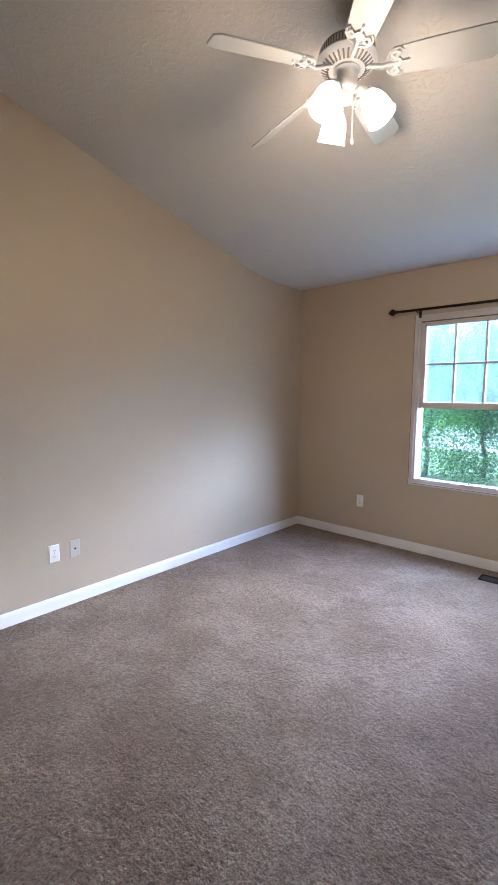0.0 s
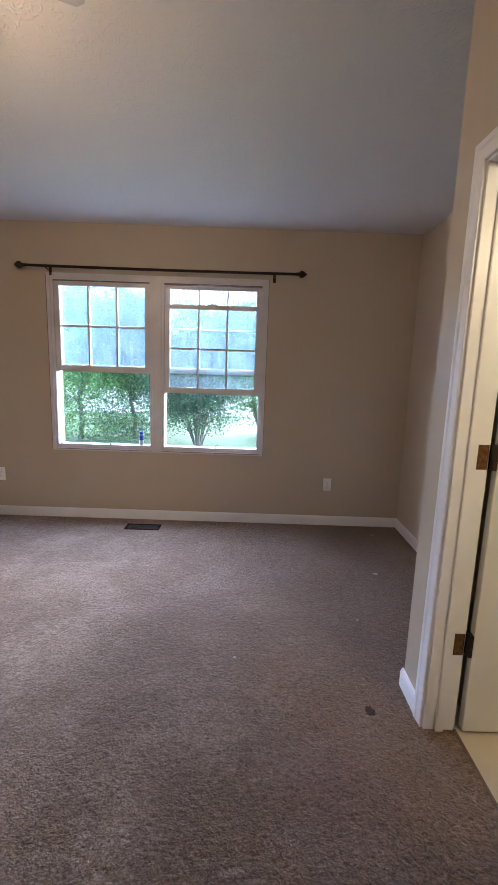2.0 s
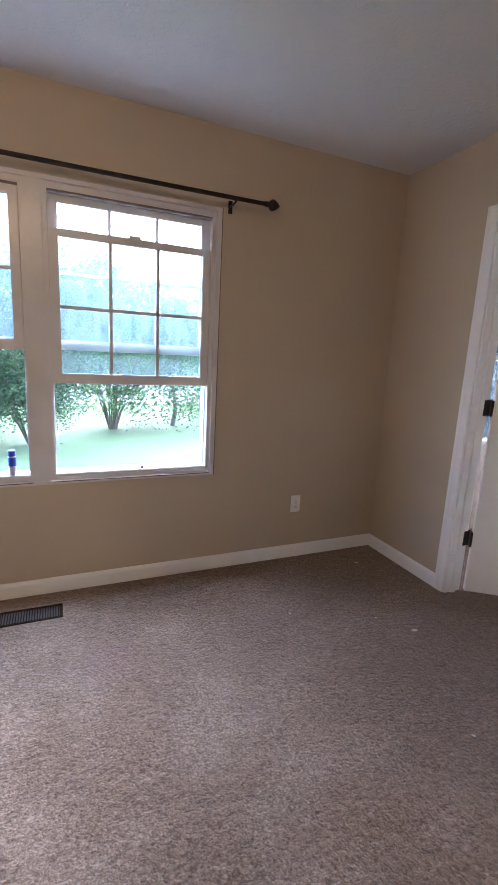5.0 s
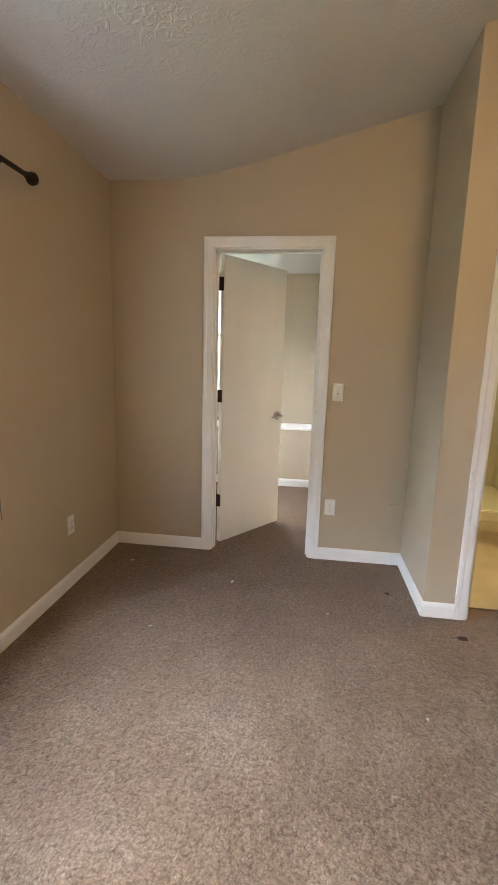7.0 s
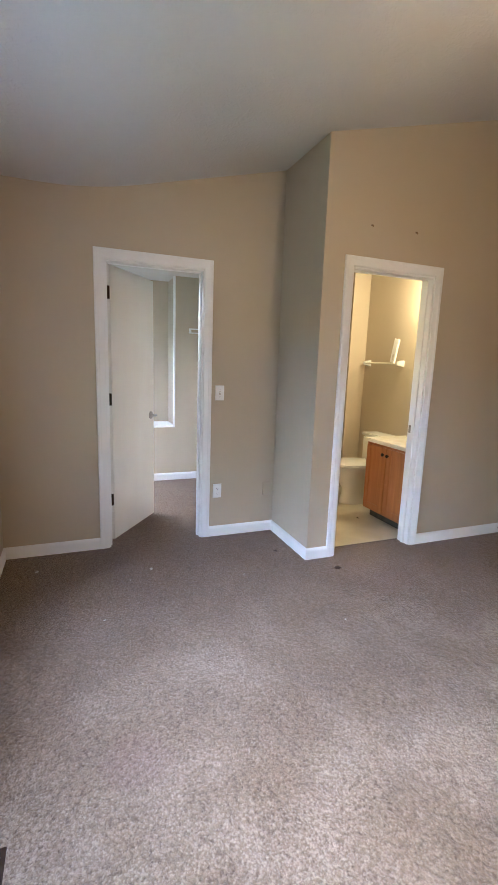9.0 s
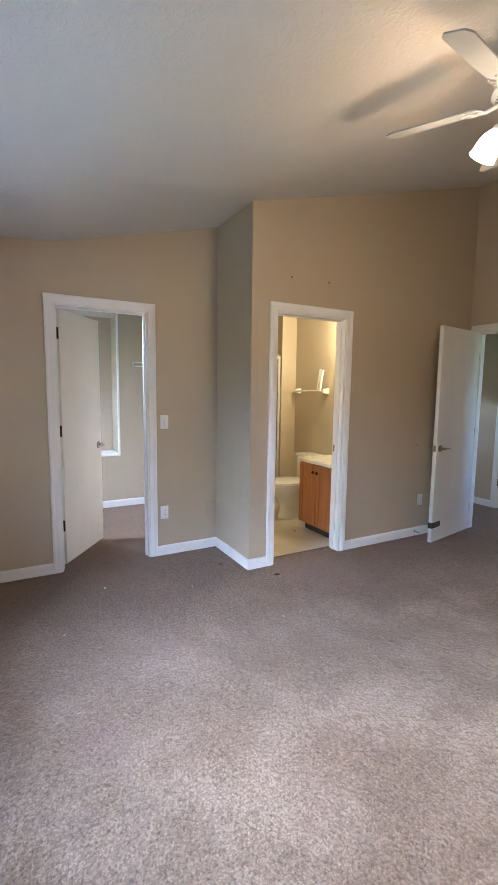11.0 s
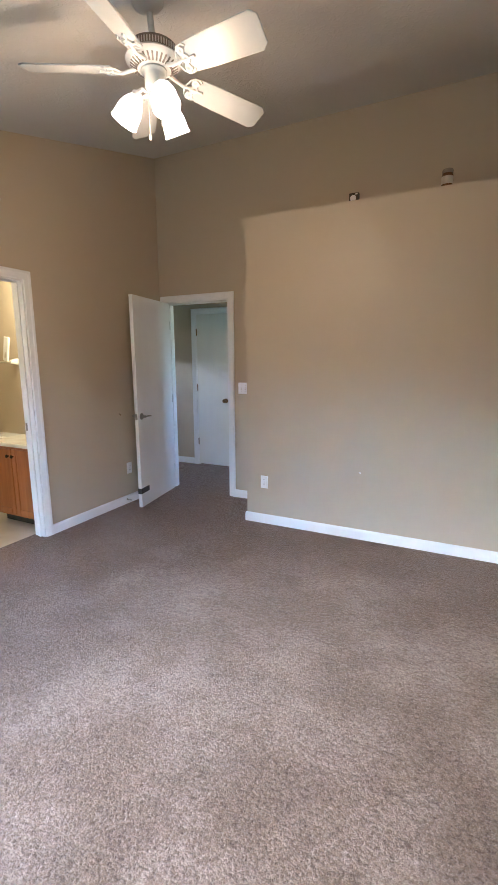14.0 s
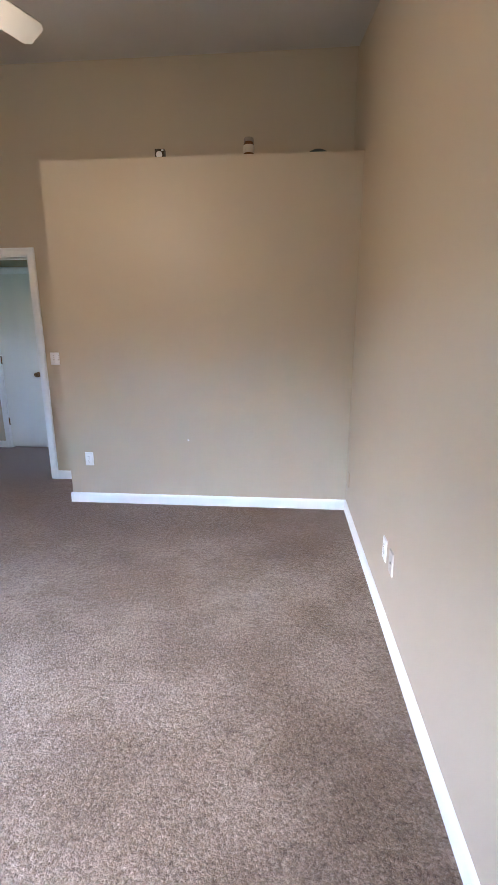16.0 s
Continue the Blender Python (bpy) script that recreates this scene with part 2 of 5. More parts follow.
VINYLW = surface("white_vinyl", (0.66, 0.65, 0.65), (0.58, 0.57, 0.56), 5.0, 0.3, 80.0, 0.05, 0.0004)
DUSTY = surface("dusty_channel", (0.26, 0.22, 0.18), (0.15, 0.12, 0.10), 12.0, 0.8, 90.0, 0.3, 0.001)
RODM = surface("dark_rod_metal", (0.016, 0.011, 0.009), (0.028, 0.018, 0.013), 25.0, 0.42, 150.0, 0.05, 0.0004, metal=0.0, spec=0.15)
FANW = surface("fan_white_enamel", (0.60, 0.605, 0.60), (0.54, 0.54, 0.53), 6.0, 0.35, 90.0, 0.05, 0.0004)
FANB = surface("fan_blade_white", (0.40, 0.43, 0.455), (0.36, 0.385, 0.40), 5.0, 0.4, 60.0, 0.08, 0.0004)
FANG = surface("fan_band_grey", (0.17, 0.15, 0.13), (0.24, 0.21, 0.18), 30.0, 0.5, 200.0, 0.2, 0.0006, metal=0.3)
PORC = surface("porcelain", (0.80, 0.79, 0.75), (0.76, 0.75, 0.71), 4.0, 0.12, 60.0, 0.0, 0.0, coat=0.4)
CTOP = surface("cream_countertop", (0.84, 0.81, 0.72), (0.74, 0.70, 0.60), 9.0, 0.18, 60.0, 0.02, 0.0003, coat=0.3)
OAK = wood("honey_oak", (0.46, 0.18, 0.055), (0.33, 0.115, 0.032))
VINYLF = surface("cream_vinyl_floor", (0.62, 0.56, 0.44), (0.50, 0.44, 0.33), 3.0, 0.32, 40.0, 0.12, 0.001)
SHOWERW = surface("shower_surround", (0.72, 0.69, 0.60), (0.68, 0.64, 0.55), 3.0, 0.2, 60.0, 0.03, 0.0004)
PANE = pane_glass()
PANE_PLAIN = pane_glass("closet_window_glass", (0.95, 0.93, 0.925))
SHGLASS = glass("shower_glass", (0.86, 0.9, 0.86), 0.0)
SHADE = lit_glass("lit_frosted_shade", (1.0, 0.82, 0.60), 0.35)
BULB = lit_glass("lit_bulb", (1.0, 0.82, 0.58), 2.5)
GRASS = grass()
LEAF_A = leaf("fresh_leaves", (0.065, 0.125, 0.035), (0.115, 0.21, 0.06), (0.19, 0.30, 0.09))
LEAF_B = leaf("dark_leaves", (0.040, 0.072, 0.036), (0.072, 0.120, 0.058), (0.125, 0.185, 0.090))
BARK = surface("bark", (0.10, 0.085, 0.07), (0.16, 0.14, 0.12), 6.0, 0.9, 25.0, 0.8, 0.02, stretch=(1, 1, 0.25))
CANW = surface("can_silver", (0.50, 0.51, 0.53), (0.40, 0.41, 0.43), 9.0, 0.3, 60.0, 0.0, 0.0, metal=0.4)
CANB = surface("can_blue", (0.02, 0.06, 0.42), (0.03, 0.08, 0.5), 9.0, 0.35, 60.0, 0.0, 0.0)
STAIN = surface("carpet_burn", (0.035, 0.02, 0.013), (0.075, 0.042, 0.028), 70.0, 0.95, 150.0, 0.9, 0.004)
FLUFF = surface("paper_fluff", (0.62, 0.58, 0.52), (0.5, 0.46, 0.4), 30.0, 0.9)
TAPE = surface("black_tape", (0.02, 0.018, 0.016), (0.035, 0.03, 0.025), 30.0, 0.55)
JARG = surface("amber_jar", (0.10, 0.045, 0.02), (0.14, 0.07, 0.03), 14.0, 0.2, 60.0, 0.0, 0.0, coat=0.5)
LABELP = surface("paper_label", (0.55, 0.50, 0.42), (0.48, 0.43, 0.36), 20.0, 0.7)
TEAL = surface("faded_blue_cloth", (0.035, 0.06, 0.07), (0.05, 0.08, 0.09), 30.0, 0.8, 150.0, 0.4, 0.002)
CARDBK = surface("dark_card", (0.03, 0.022, 0.02), (0.05, 0.035, 0.03), 20.0, 0.5)
CONC = surface("pale_concrete", (0.38, 0.38, 0.37), (0.31, 0.31, 0.305), 2.0, 0.7)

# ---- mesh code ----


def bm_box(bm, x0, x1, y0, y1, z0, z1):
    vs = [bm.verts.new(p) for p in ((x0, y0, z0), (x1, y0, z0), (x1, y1, z0), (x0, y1, z0), (x0, y0, z1), (x1, y0, z1), (x1, y1, z1), (x0, y1, z1))]
    for f in ((0, 3, 2, 1), (4, 5, 6, 7), (0, 1, 5, 4), (1, 2, 6, 5), (2, 3, 7, 6), (3, 0, 4, 7)):
        bm.faces.new([vs[i] for i in f])
    return vs


def bm_prism(bm, loop_a, loop_b):
    """Closes two loops of equal length into a solid."""
    a = [bm.verts.new(p) for p in loop_a]
    b = [bm.verts.new(p) for p in loop_b]
    n = len(a)
    bm.faces.new(a[::-1])
    bm.faces.new(b)
    for i in range(n):
        bm.faces.new((a[i], a[(i + 1) % n], b[(i + 1) % n], b[i]))


def bm_lathe(bm, profile, m=None, seg=24, cap=True):
    """Turns (r, z) pairs round z."""
    rings = []
    for r, z in profile:
        ring = [bm.verts.new((max(r, 1e-4) * math.cos(2 * math.pi * i / seg), max(r, 1e-4) * math.sin(2 * math.pi * i / seg), z)) for i in range(seg)]
        rings.append(ring)
    for a, b in zip(rings, rings[1:]):
        for i in range(seg):
            bm.faces.new((a[i], a[(i + 1) % seg], b[(i + 1) % seg], b[i]))
    if cap:
        bm.faces.new(rings[0][::-1])
        bm.faces.new(rings[-1])
    if m is not None:
        bmesh.ops.transform(bm, matrix=m, verts=[v for ring in rings for v in ring])


def bm_tube(bm, pts, r, seg=8, r_end=None):
    """A round bar along a line of points."""
    pts = [Vector(p) for p in pts]
    rings = []
    for i, p in enumerate(pts):
        d = (pts[min(i + 1, len(pts) - 1)] - pts[max(i - 1, 0)]).normalized()
        u = d.cross(Vector((0, 0, 1)) if abs(d.z) < 0.9 else Vector((1, 0, 0))).normalized()
        w = d.cross(u)
        rr = r if r_end is None else r + (r_end - r) * i / (len(pts) - 1)
        rings.append([bm.verts.new(p + rr * (math.cos(2 * math.pi * k / seg) * u + math.sin(2 * math.pi * k / seg) * w)) for k in range(seg)])
    for a, b in zip(rings, rings[1:]):
        for k in range(seg):
            bm.faces.new((a[k], a[(k + 1) % seg], b[(k + 1) % seg], b[k]))
    bm.faces.new(rings[0][::-1])
    bm.faces.new(rings[-1])


def link(name, bm, mat, bevel=0.0, smooth=False):
    bmesh.ops.recalc_face_normals(bm, faces=bm.faces)
    if bevel:
        bmesh.ops.bevel(bm, geom=[e for e in bm.edges if len(e.link_faces) == 2 and e.calc_face_angle(0) > 0.5], offset=bevel, segments=2, affect="EDGES", clamp_overlap=True)
    me = bpy.data.meshes.new(name)
    bm.to_mesh(me)
    bm.free()
    me.materials.append(mat)
    if smooth:
        for p in me.polygons:
            p.use_smooth = True
        me.set_sharp_from_angle(angle=radians(35))
    return new(name, me)


def part(name, bm, mat, parent, label="", bevel=0.0, smooth=False):
    ob = link(name, bm, mat, bevel, smooth)
    ob.parent = parent
    return tagged(ob, label) if label else ob


def thing(name, m, label, category, group="", kind=""):
    ob = new(name)
    ob.empty_display_size = 0.1
    ob.matrix_world = m
    return tagged(ob, label, category, group, kind)


def structure(name, bm, mat, label="", category="", bevel=0.0):
    return tagged(link(name, bm, mat, bevel), label, category, kind="structure")


def boxes(*dims):
    bm = bmesh.new()
    for d in dims:
        bm_box(bm, *d)
    return bm


# ---- the room's plan, in metres ----
XW, XC, XB = 0.0, 4.22, 3.60          # west wall, closet wall, bath wall
YJ, YP, YS = -2.009, -4.014, -4.583   # jog, partition, south wall
TH = 0.115
H0, KINK, SLOPE = 2.446, -0.62, 0.2545
ZP = 2.573                            # top of the partition
BASE_H = 0.083


def roof(y):
    return H0 + SLOPE * max(0.0, KINK - y)


def soft_roof(y):
    """The vault's underside with the turn from flat to slope eased over 0.6 m."""
    u = min(1.0, max(0.0, (KINK + 0.30 - y) / 0.60))
    return H0 + SLOPE * 0.30 * u * u if u < 1.0 else roof(y)


def wall_along_y(bm, x0, x1, y0, y1, openings=(), top=None):
    """A wall between x0 and x1 from y0 to y1 (y0 < y1), its top under the vault, with openings (ya, yb, za, zb)."""
    cuts = {y0, y1}
    if y0 < KINK < y1:
        cuts.add(KINK)
    for a, b, _, _ in openings:
        cuts.update((a, b))
    if y0 < KINK < y1 and not top:
        cuts.update(KINK + 0.30 - 0.1 * i for i in range(7))
    cuts = sorted(cuts)
    for a, b in zip(cuts, cuts[1:]):
        ta, tb = (top, top) if top else (soft_roof(a) + 0.02, soft_roof(b) + 0.02)
        spans = [(0.0, 0.0, ta, tb)]
        for oa, ob, za, zb in openings:
            if oa <= a + 1e-6 and ob >= b - 1e-6:
                spans = [(zb, zb, ta, tb)] + ([(0.0, 0.0, za, za)] if za > 0.01 else [])
        for la, lb, ha, hb in spans:
            bm_prism(bm, [(x0, a, la), (x0, b, lb), (x0, b, hb), (x0, a, ha)], [(x1, a, la), (x1, b, lb), (x1, b, hb), (x1, a, ha)])


DOOR_H = 2.04
# openings: closet (y), bath (y), entry (x)
CL0, CL1 = -1.392, -0.694
BA0, BA1 = -2.930, -2.233
EN0, EN1 = 2.760, 3.520
W0, W1, WZ0, WZ1 = 1.200, 3.008, 0.602, 2.060
XF, ZC2 = 6.02, 2.30                  # closet's far wall and ceiling
XBE, YBS, ZBC = 5.25, -3.57, 2.42     # bath's east and south walls, ceiling
YH = -5.70                            # hall's far wall

bm = bmesh.new()
bm_box(bm, -TH, W0, 0, 0.16, -0.3, H0)
bm_box(bm, W1, 5.05, 0, 0.16, -0.3, H0)
bm_box(bm, 5.80, 6.55, 0, 0.16, -0.3, H0)
# below and above the opening of the added, unseen closet window
bm_box(bm, 5.05, 5.80, 0, 0.16, -0.3, 0.70)
bm_box(bm, 5.05, 5.80, 0, 0.16, 2.06, H0)
bm_box(bm, W0, W1, 0, 0.16, -0.3, WZ0)
bm_box(bm, W0, W1, 0, 0.16, WZ1, H0)
structure("wall_north", bm, WALL, "tan painted wall round the double window", "wall")

bm = bmesh.new()
wall_along_y(bm, -TH, 0.0, YS - TH, 0.0)
structure("wall_west", bm, WALL, "long plain tan painted wall under a sloping ceiling", "wall")

bm = bmesh.new()
wall_along_y(bm, XC, XC + TH, YJ, 0.0, [(CL0, CL1, 0.0, DOOR_H)])
structure("wall_east", bm, WALL, "tan painted wall with the walk-in closet door", "wall")

bm = bmesh.new()
wall_along_y(bm, XB, 6.55, YJ - TH, YJ)
wall_along_y(bm, XB, XB + TH, YS, YJ - TH, [(BA0, BA1, 0.0, DOOR_H)])
structure("wall_bath", bm, WALL, "tan painted wall that juts out round the bathroom", "wall")

bm = bmesh.new()
top = roof(YS)
bm_box(bm, 0, EN0, YS - TH, YS, 0, top)
bm_box(bm, EN1, XB + TH, YS - TH, YS, 0, top)
bm_box(bm, EN0, EN1, YS - TH, YS, DOOR_H, top)
structure("wall_south", bm, WALL, "high tan painted back wall with the entry door", "wall")

PX = 2.274
structure("partition", boxes((-0.03, PX, YS - 0.03, YP, -0.02, ZP)), WALL, "tan painted closet block with an open ledge on top", "wall", bevel=0.005)

bm = bmesh.new()
ys = YS - TH
line = [(0.16, H0)] + [(y, soft_roof(y)) for y in [KINK + 0.30 - 0.05 * i for i in range(13)]] + [(ys, roof(ys))]
bm_prism(bm, [(-TH, y, z) for y, z in line] + [(-TH, y, z + 0.15) for y, z in line[::-1]],
         [(XC + TH, y, z) for y, z in line] + [(XC + TH, y, z + 0.15) for y, z in line[::-1]])
ceiling = structure("ceiling", bm, CEIL, "off-white knockdown textured vaulted ceiling", "ceiling")
for p in ceiling.data.polygons:
    p.use_smooth = abs(p.normal.x) < 0.5
ceiling.data.set_sharp_from_angle(angle=radians(20))

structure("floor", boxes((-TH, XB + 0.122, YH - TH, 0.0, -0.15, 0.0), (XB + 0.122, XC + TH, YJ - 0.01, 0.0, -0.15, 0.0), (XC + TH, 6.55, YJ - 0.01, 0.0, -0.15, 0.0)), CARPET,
          "worn, trodden brown cut-pile carpet, darker brown towards east and south", "carpet")

# rooms beyond the doors
NY0, NY1, NX = -1.56, -0.12, 6.42
bm = boxes((XF, XF + TH, YJ, NY0, 0, ZC2), (XF, XF + TH, NY1, 0.0, 0, ZC2), (XF, XF + TH, NY0, NY1, 0, 0.625),
           (XF + TH, NX, NY0 - 0.05, NY0, 0.5, ZC2), (XF + TH, NX, NY1, NY1 + 0.05, 0.5, ZC2), (XF + TH, NX + TH, NY0, NY1, 0.5, 0.625),
           (NX, NX + TH, NY0 - 0.05, -0.80, 0.625, ZC2), (NX, NX + TH, -0.20, NY1 + 0.05, 0.625, ZC2), (NX, NX + TH, -0.80, -0.20, 0.625, 0.68))
structure("wall_closet", bm, WALL, "tan closet wall with a deep window recess", "wall")
structure("closet_sill", boxes((XF - 0.012, NX, NY0 + 0.001, NY1, 0.625, 0.643)), TRIM, "white painted sill of the closet recess", "sill", bevel=0.003)
structure("closet_bead", boxes((XF - 0.008, XF + 0.03, NY0 - 0.001, NY0 + 0.018, 0.643, ZC2)), TRIM, "white painted edge of the closet recess", "trim", bevel=0.002)
structure("closet_ceiling", boxes((XC + TH, 6.55, YJ, 0.0, ZC2, ZC2 + 0.1)), CEIL, "white flat closet ceiling", "ceiling")

bm = boxes((XB + TH, XBE, YBS - TH, YBS, 0, ZBC), (XBE, XBE + 0.02, YBS - TH, -3.36, 0, ZBC),
           (XBE + 0.02, 6.25, -3.36 - TH, -3.36, 0, ZBC), (6.2, 6.3, -3.36, YJ - TH, 0, ZBC))
structure("wall_bath_inner", bm, WALL, "tan bathroom walls", "wall")
structure("bath_ceiling", boxes((XB + TH, 6.3, YBS - TH, YJ - TH, ZBC, ZBC + 0.1)), CEIL, "off-white bathroom ceiling", "ceiling")
structure("threshold", boxes((XB + 0.116, XB + 0.126, BA0 + 0.012, BA1 - 0.012, -0.01, 0.005)), RODB, "thin brown edge strip between carpet and vinyl", "threshold")
structure("bath_floor", boxes((XB + 0.122, 6.3, YBS - TH, YJ - 0.011, -0.12, 0.004)), VINYLF, "cream sheet vinyl bathroom floor", "floor")

# the end walls, out of view, have openings added to let daylight in
bm = boxes((1.2, 3.36, YH - TH, YH, 0, 2.44), (3.30, 3.94, YH - TH - 0.06, YH - TH - 0.002, 0, 2.44), (3.88, 5.6, YH - TH, YH, 0, 2.44), (3.36, 3.88, YH - TH, YH, 2.04, 2.44),
           (1.1, 1.2, YH - TH, YS - TH, 0, 0.9), (1.1, 1.2, YH - TH, YS - TH, 2.0, 2.44), (5.5, 5.6, YH, YS - TH, 0, 1.25), (5.5, 5.6, YH, YS - TH, 1.45, 2.44), (XB + TH, 5.5, YS - TH, YS - TH + 0.05, 0, 2.44))
structure("wall_hall", bm, WALL, "tan hallway walls with daylight openings added at the unseen ends", "wall")
structure("hall_ceiling", boxes((1.1, 5.6, YH - TH, YS - TH, 2.44, 2.54)), CEIL, "flat hallway ceiling", "ceiling")
structure("hall_floor", boxes((XB + 0.122, 5.6, YH - TH, YS, -0.12, 0.0)), CARPET, "worn brown hallway carpet", "carpet")

# baseboards


def baseboard(p, q, n, first=False):
    """From p to q along a wall; n points into the room."""
    prof = ((0, 0), (0.013, 0), (0.013, 0.064), (0.009, 0.076), (0.004, BASE_H), (0, BASE_H))
    bm = bmesh.new()
    bm_prism(bm, [(p[0] + n[0] * a, p[1] + n[1] * a, z) for a, z in prof], [(q[0] + n[0] * a, q[1] + n[1] * a, z) for a, z in prof])
    structure("baseboard", bm, TRIM, "white painted wooden baseboard with small scuffs", "baseboard")


CW = 0.064
for p, q, n in (
        ((0.0, 0.0), (XC, 0.0), (0, -1)), ((0.0, YP), (0.0, 0.0), (1, 0)),
        ((XC, CL1 + CW), (XC, 0.0), (-1, 0)), ((XC, YJ), (XC, CL0 - CW), (-1, 0)),
        ((XB - 0.012, YJ), (XC, YJ), (0, 1)), ((XB, BA1 + CW), (XB, YJ + 0.012), (-1, 0)), ((XB, YS), (XB, BA0 - CW), (-1, 0)),
        ((PX, YS), (EN0 - CW, YS), (0, 1)), ((0.0, YP), (PX + 0.012, YP), (0, 1)), ((PX, YS), (PX, YP + 0.012), (1, 0)),
        ((XF, YJ), (XF, 0.0), (-1, 0)), ((XC + TH, YJ), (XF, YJ), (0, 1)),
        ((3.94, YH), (5.5, YH), (0, 1)), ((1.2, YH), (3.30, YH), (0, 1))):
    baseboard(p, q, n)


# ---- door frames ----
CAS = ((0.0, 0.0), (0.0, 0.010), (0.005, 0.012), (0.036, 0.0130), (0.044, 0.0160), (0.060, 0.0160), (CW, 0.012), (CW, 0.0))


def door_frame(name, to_world, width, depth, height, both=True, label=""):
    """Local: x across the opening from 0 to width, y out of the wall towards the viewer, z up; the wall goes back to -depth."""
    root = thing(name, to_world, label, "door frame", kind="structure")

    def leg(side, face):
        bm = bmesh.new()
        sx = -1 if side == 0 else 1
        x = 0 if side == 0 else width
        fy = 0 if face == 0 else -depth
        sy = 1 if face == 0 else -1
        bm_prism(bm, [(x + sx * u, fy + sy * v, 0.0) for u, v in CAS], [(x + sx * u, fy + sy * v, height + u) for u, v in CAS])
        part("casing", bm, TRIM, root, "white moulded casing")

    def head(face):
        bm = bmesh.new()
        fy = 0 if face == 0 else -depth
        sy = 1 if face == 0 else -1
        bm_prism(bm, [(-u, fy + sy * v, height + u) for u, v in CAS], [(width + u, fy + sy * v, height + u) for u, v in CAS])
        part("casing", bm, TRIM, root, "white moulded casing")
    for face in ((0, 1) if both else (0,)):
        leg(0, face)
        leg(1, face)
        head(face)
    d0, d1 = -depth - 0.001, 0.001
    part("jamb", boxes((0.0, 0.012, d0, d1, 0, height)), TRIM, root, "white door jamb", bevel=0.0015)
    part("jamb", boxes((width - 0.012, width, d0, d1, 0, height)), TRIM, root, "white door jamb", bevel=0.0015)
    part("jamb", boxes((0.012, width - 0.012, d0, d1, height - 0.012, height)), TRIM, root, "white door jamb", bevel=0.0015)
    return root


def door_stop(root, width, height, y0, y1):
    part("stop", boxes((0.012, 0.023, y0, y1, 0, height - 0.012)), TRIM, root, bevel=0.002)
    part("stop", boxes((width - 0.023, width - 0.012, y0, y1, 0, height - 0.012)), TRIM, root, bevel=0.002)
    part("stop", boxes((0.023, width - 0.023, y0, y1, height - 0.023, height - 0.012)), TRIM, root, bevel=0.002)


# seen from lower x: local x runs to higher y
M_CL = Matrix.Translation((XC, CL0, 0)) @ Matrix.Rotation(radians(90), 4, "Z")
f1 = door_frame("door_1", M_CL, CL1 - CL0, TH, DOOR_H, label="white moulded closet door frame")
door_stop(f1, CL1 - CL0, DOOR_H, -0.072, -0.04)
M_BA = Matrix.Translation((XB, BA0, 0)) @ Matrix.Rotation(radians(90), 4, "Z")
f2 = door_frame("door_2", M_BA, BA1 - BA0, TH, DOOR_H, label="white moulded bathroom door frame")
door_stop(f2, BA1 - BA0, DOOR_H, -0.072, -0.04)
M_EN = Matrix.Translation((EN0, YS, 0))
f3 = door_frame("door_3", M_EN, EN1 - EN0, TH, DOOR_H, label="white moulded bedroom entry door frame")
door_stop(f3, EN1 - EN0, DOOR_H, -0.075, -0.043)
M_HA = Matrix.Translation((3.36, YH, 0))
f4 = door_frame("door_4", M_HA, 0.52, TH, DOOR_H, both=False, label="white narrow hall closet door frame")


def hinge(parent, x, y, z, mat, label, wing=(1, 0)):
    """A butt hinge: a barrel at (x, y) and two plates."""
    h = part("hinge", bmesh_barrel(x, y, z), mat, parent, label, smooth=True)
    return h


def bmesh_barrel(x, y, z):
    bm = bmesh.new()
    bm_lathe(bm, [(0.0, z - 0.048), (0.005, z - 0.046), (0.0065, z - 0.044), (0.0065, z - 0.016), (0.0055, z - 0.015), (0.0065, z - 0.014), (0.0065, z + 0.014), (0.0055, z + 0.015), (0.0065, z + 0.016), (0.0065, z + 0.044), (0.005, z + 0.046), (0.0, z + 0.048)], Matrix.Translation((x, y, 0)), 12)
    return bm


def lever_handle(parent, x, z, y, side, toward):
    """A lever on the face of a leaf; side is the way it stands out along y, toward the way the lever points along x."""
    bm = bmesh.new()
    bm_lathe(bm, [(0.0, 0.0), (0.031, 0.0), (0.033, 0.003), (0.030, 0.009), (0.014, 0.012), (0.011, 0.05), (0.0, 0.05)], Matrix.Translation((x, y, z)) @ Matrix.Rotation(radians(-90 * side), 4, "X"), 20)
    h = part("handle", bm, NICKEL, parent, "satin nickel lever handle", smooth=True)
    bm = bmesh.new()
    yy = y + side * 0.052
    bm_tube(bm, [(x - toward * 0.008, yy, z), (x + toward * 0.03, yy, z + 0.002), (x + toward * 0.07, yy + side * 0.004, z + 0.001), (x + toward * 0.108, yy - side * 0.006, z - 0.006)], 0.0085, 10, 0.006)
    part("lever", bm, NICKEL, h, smooth=True)
    return h


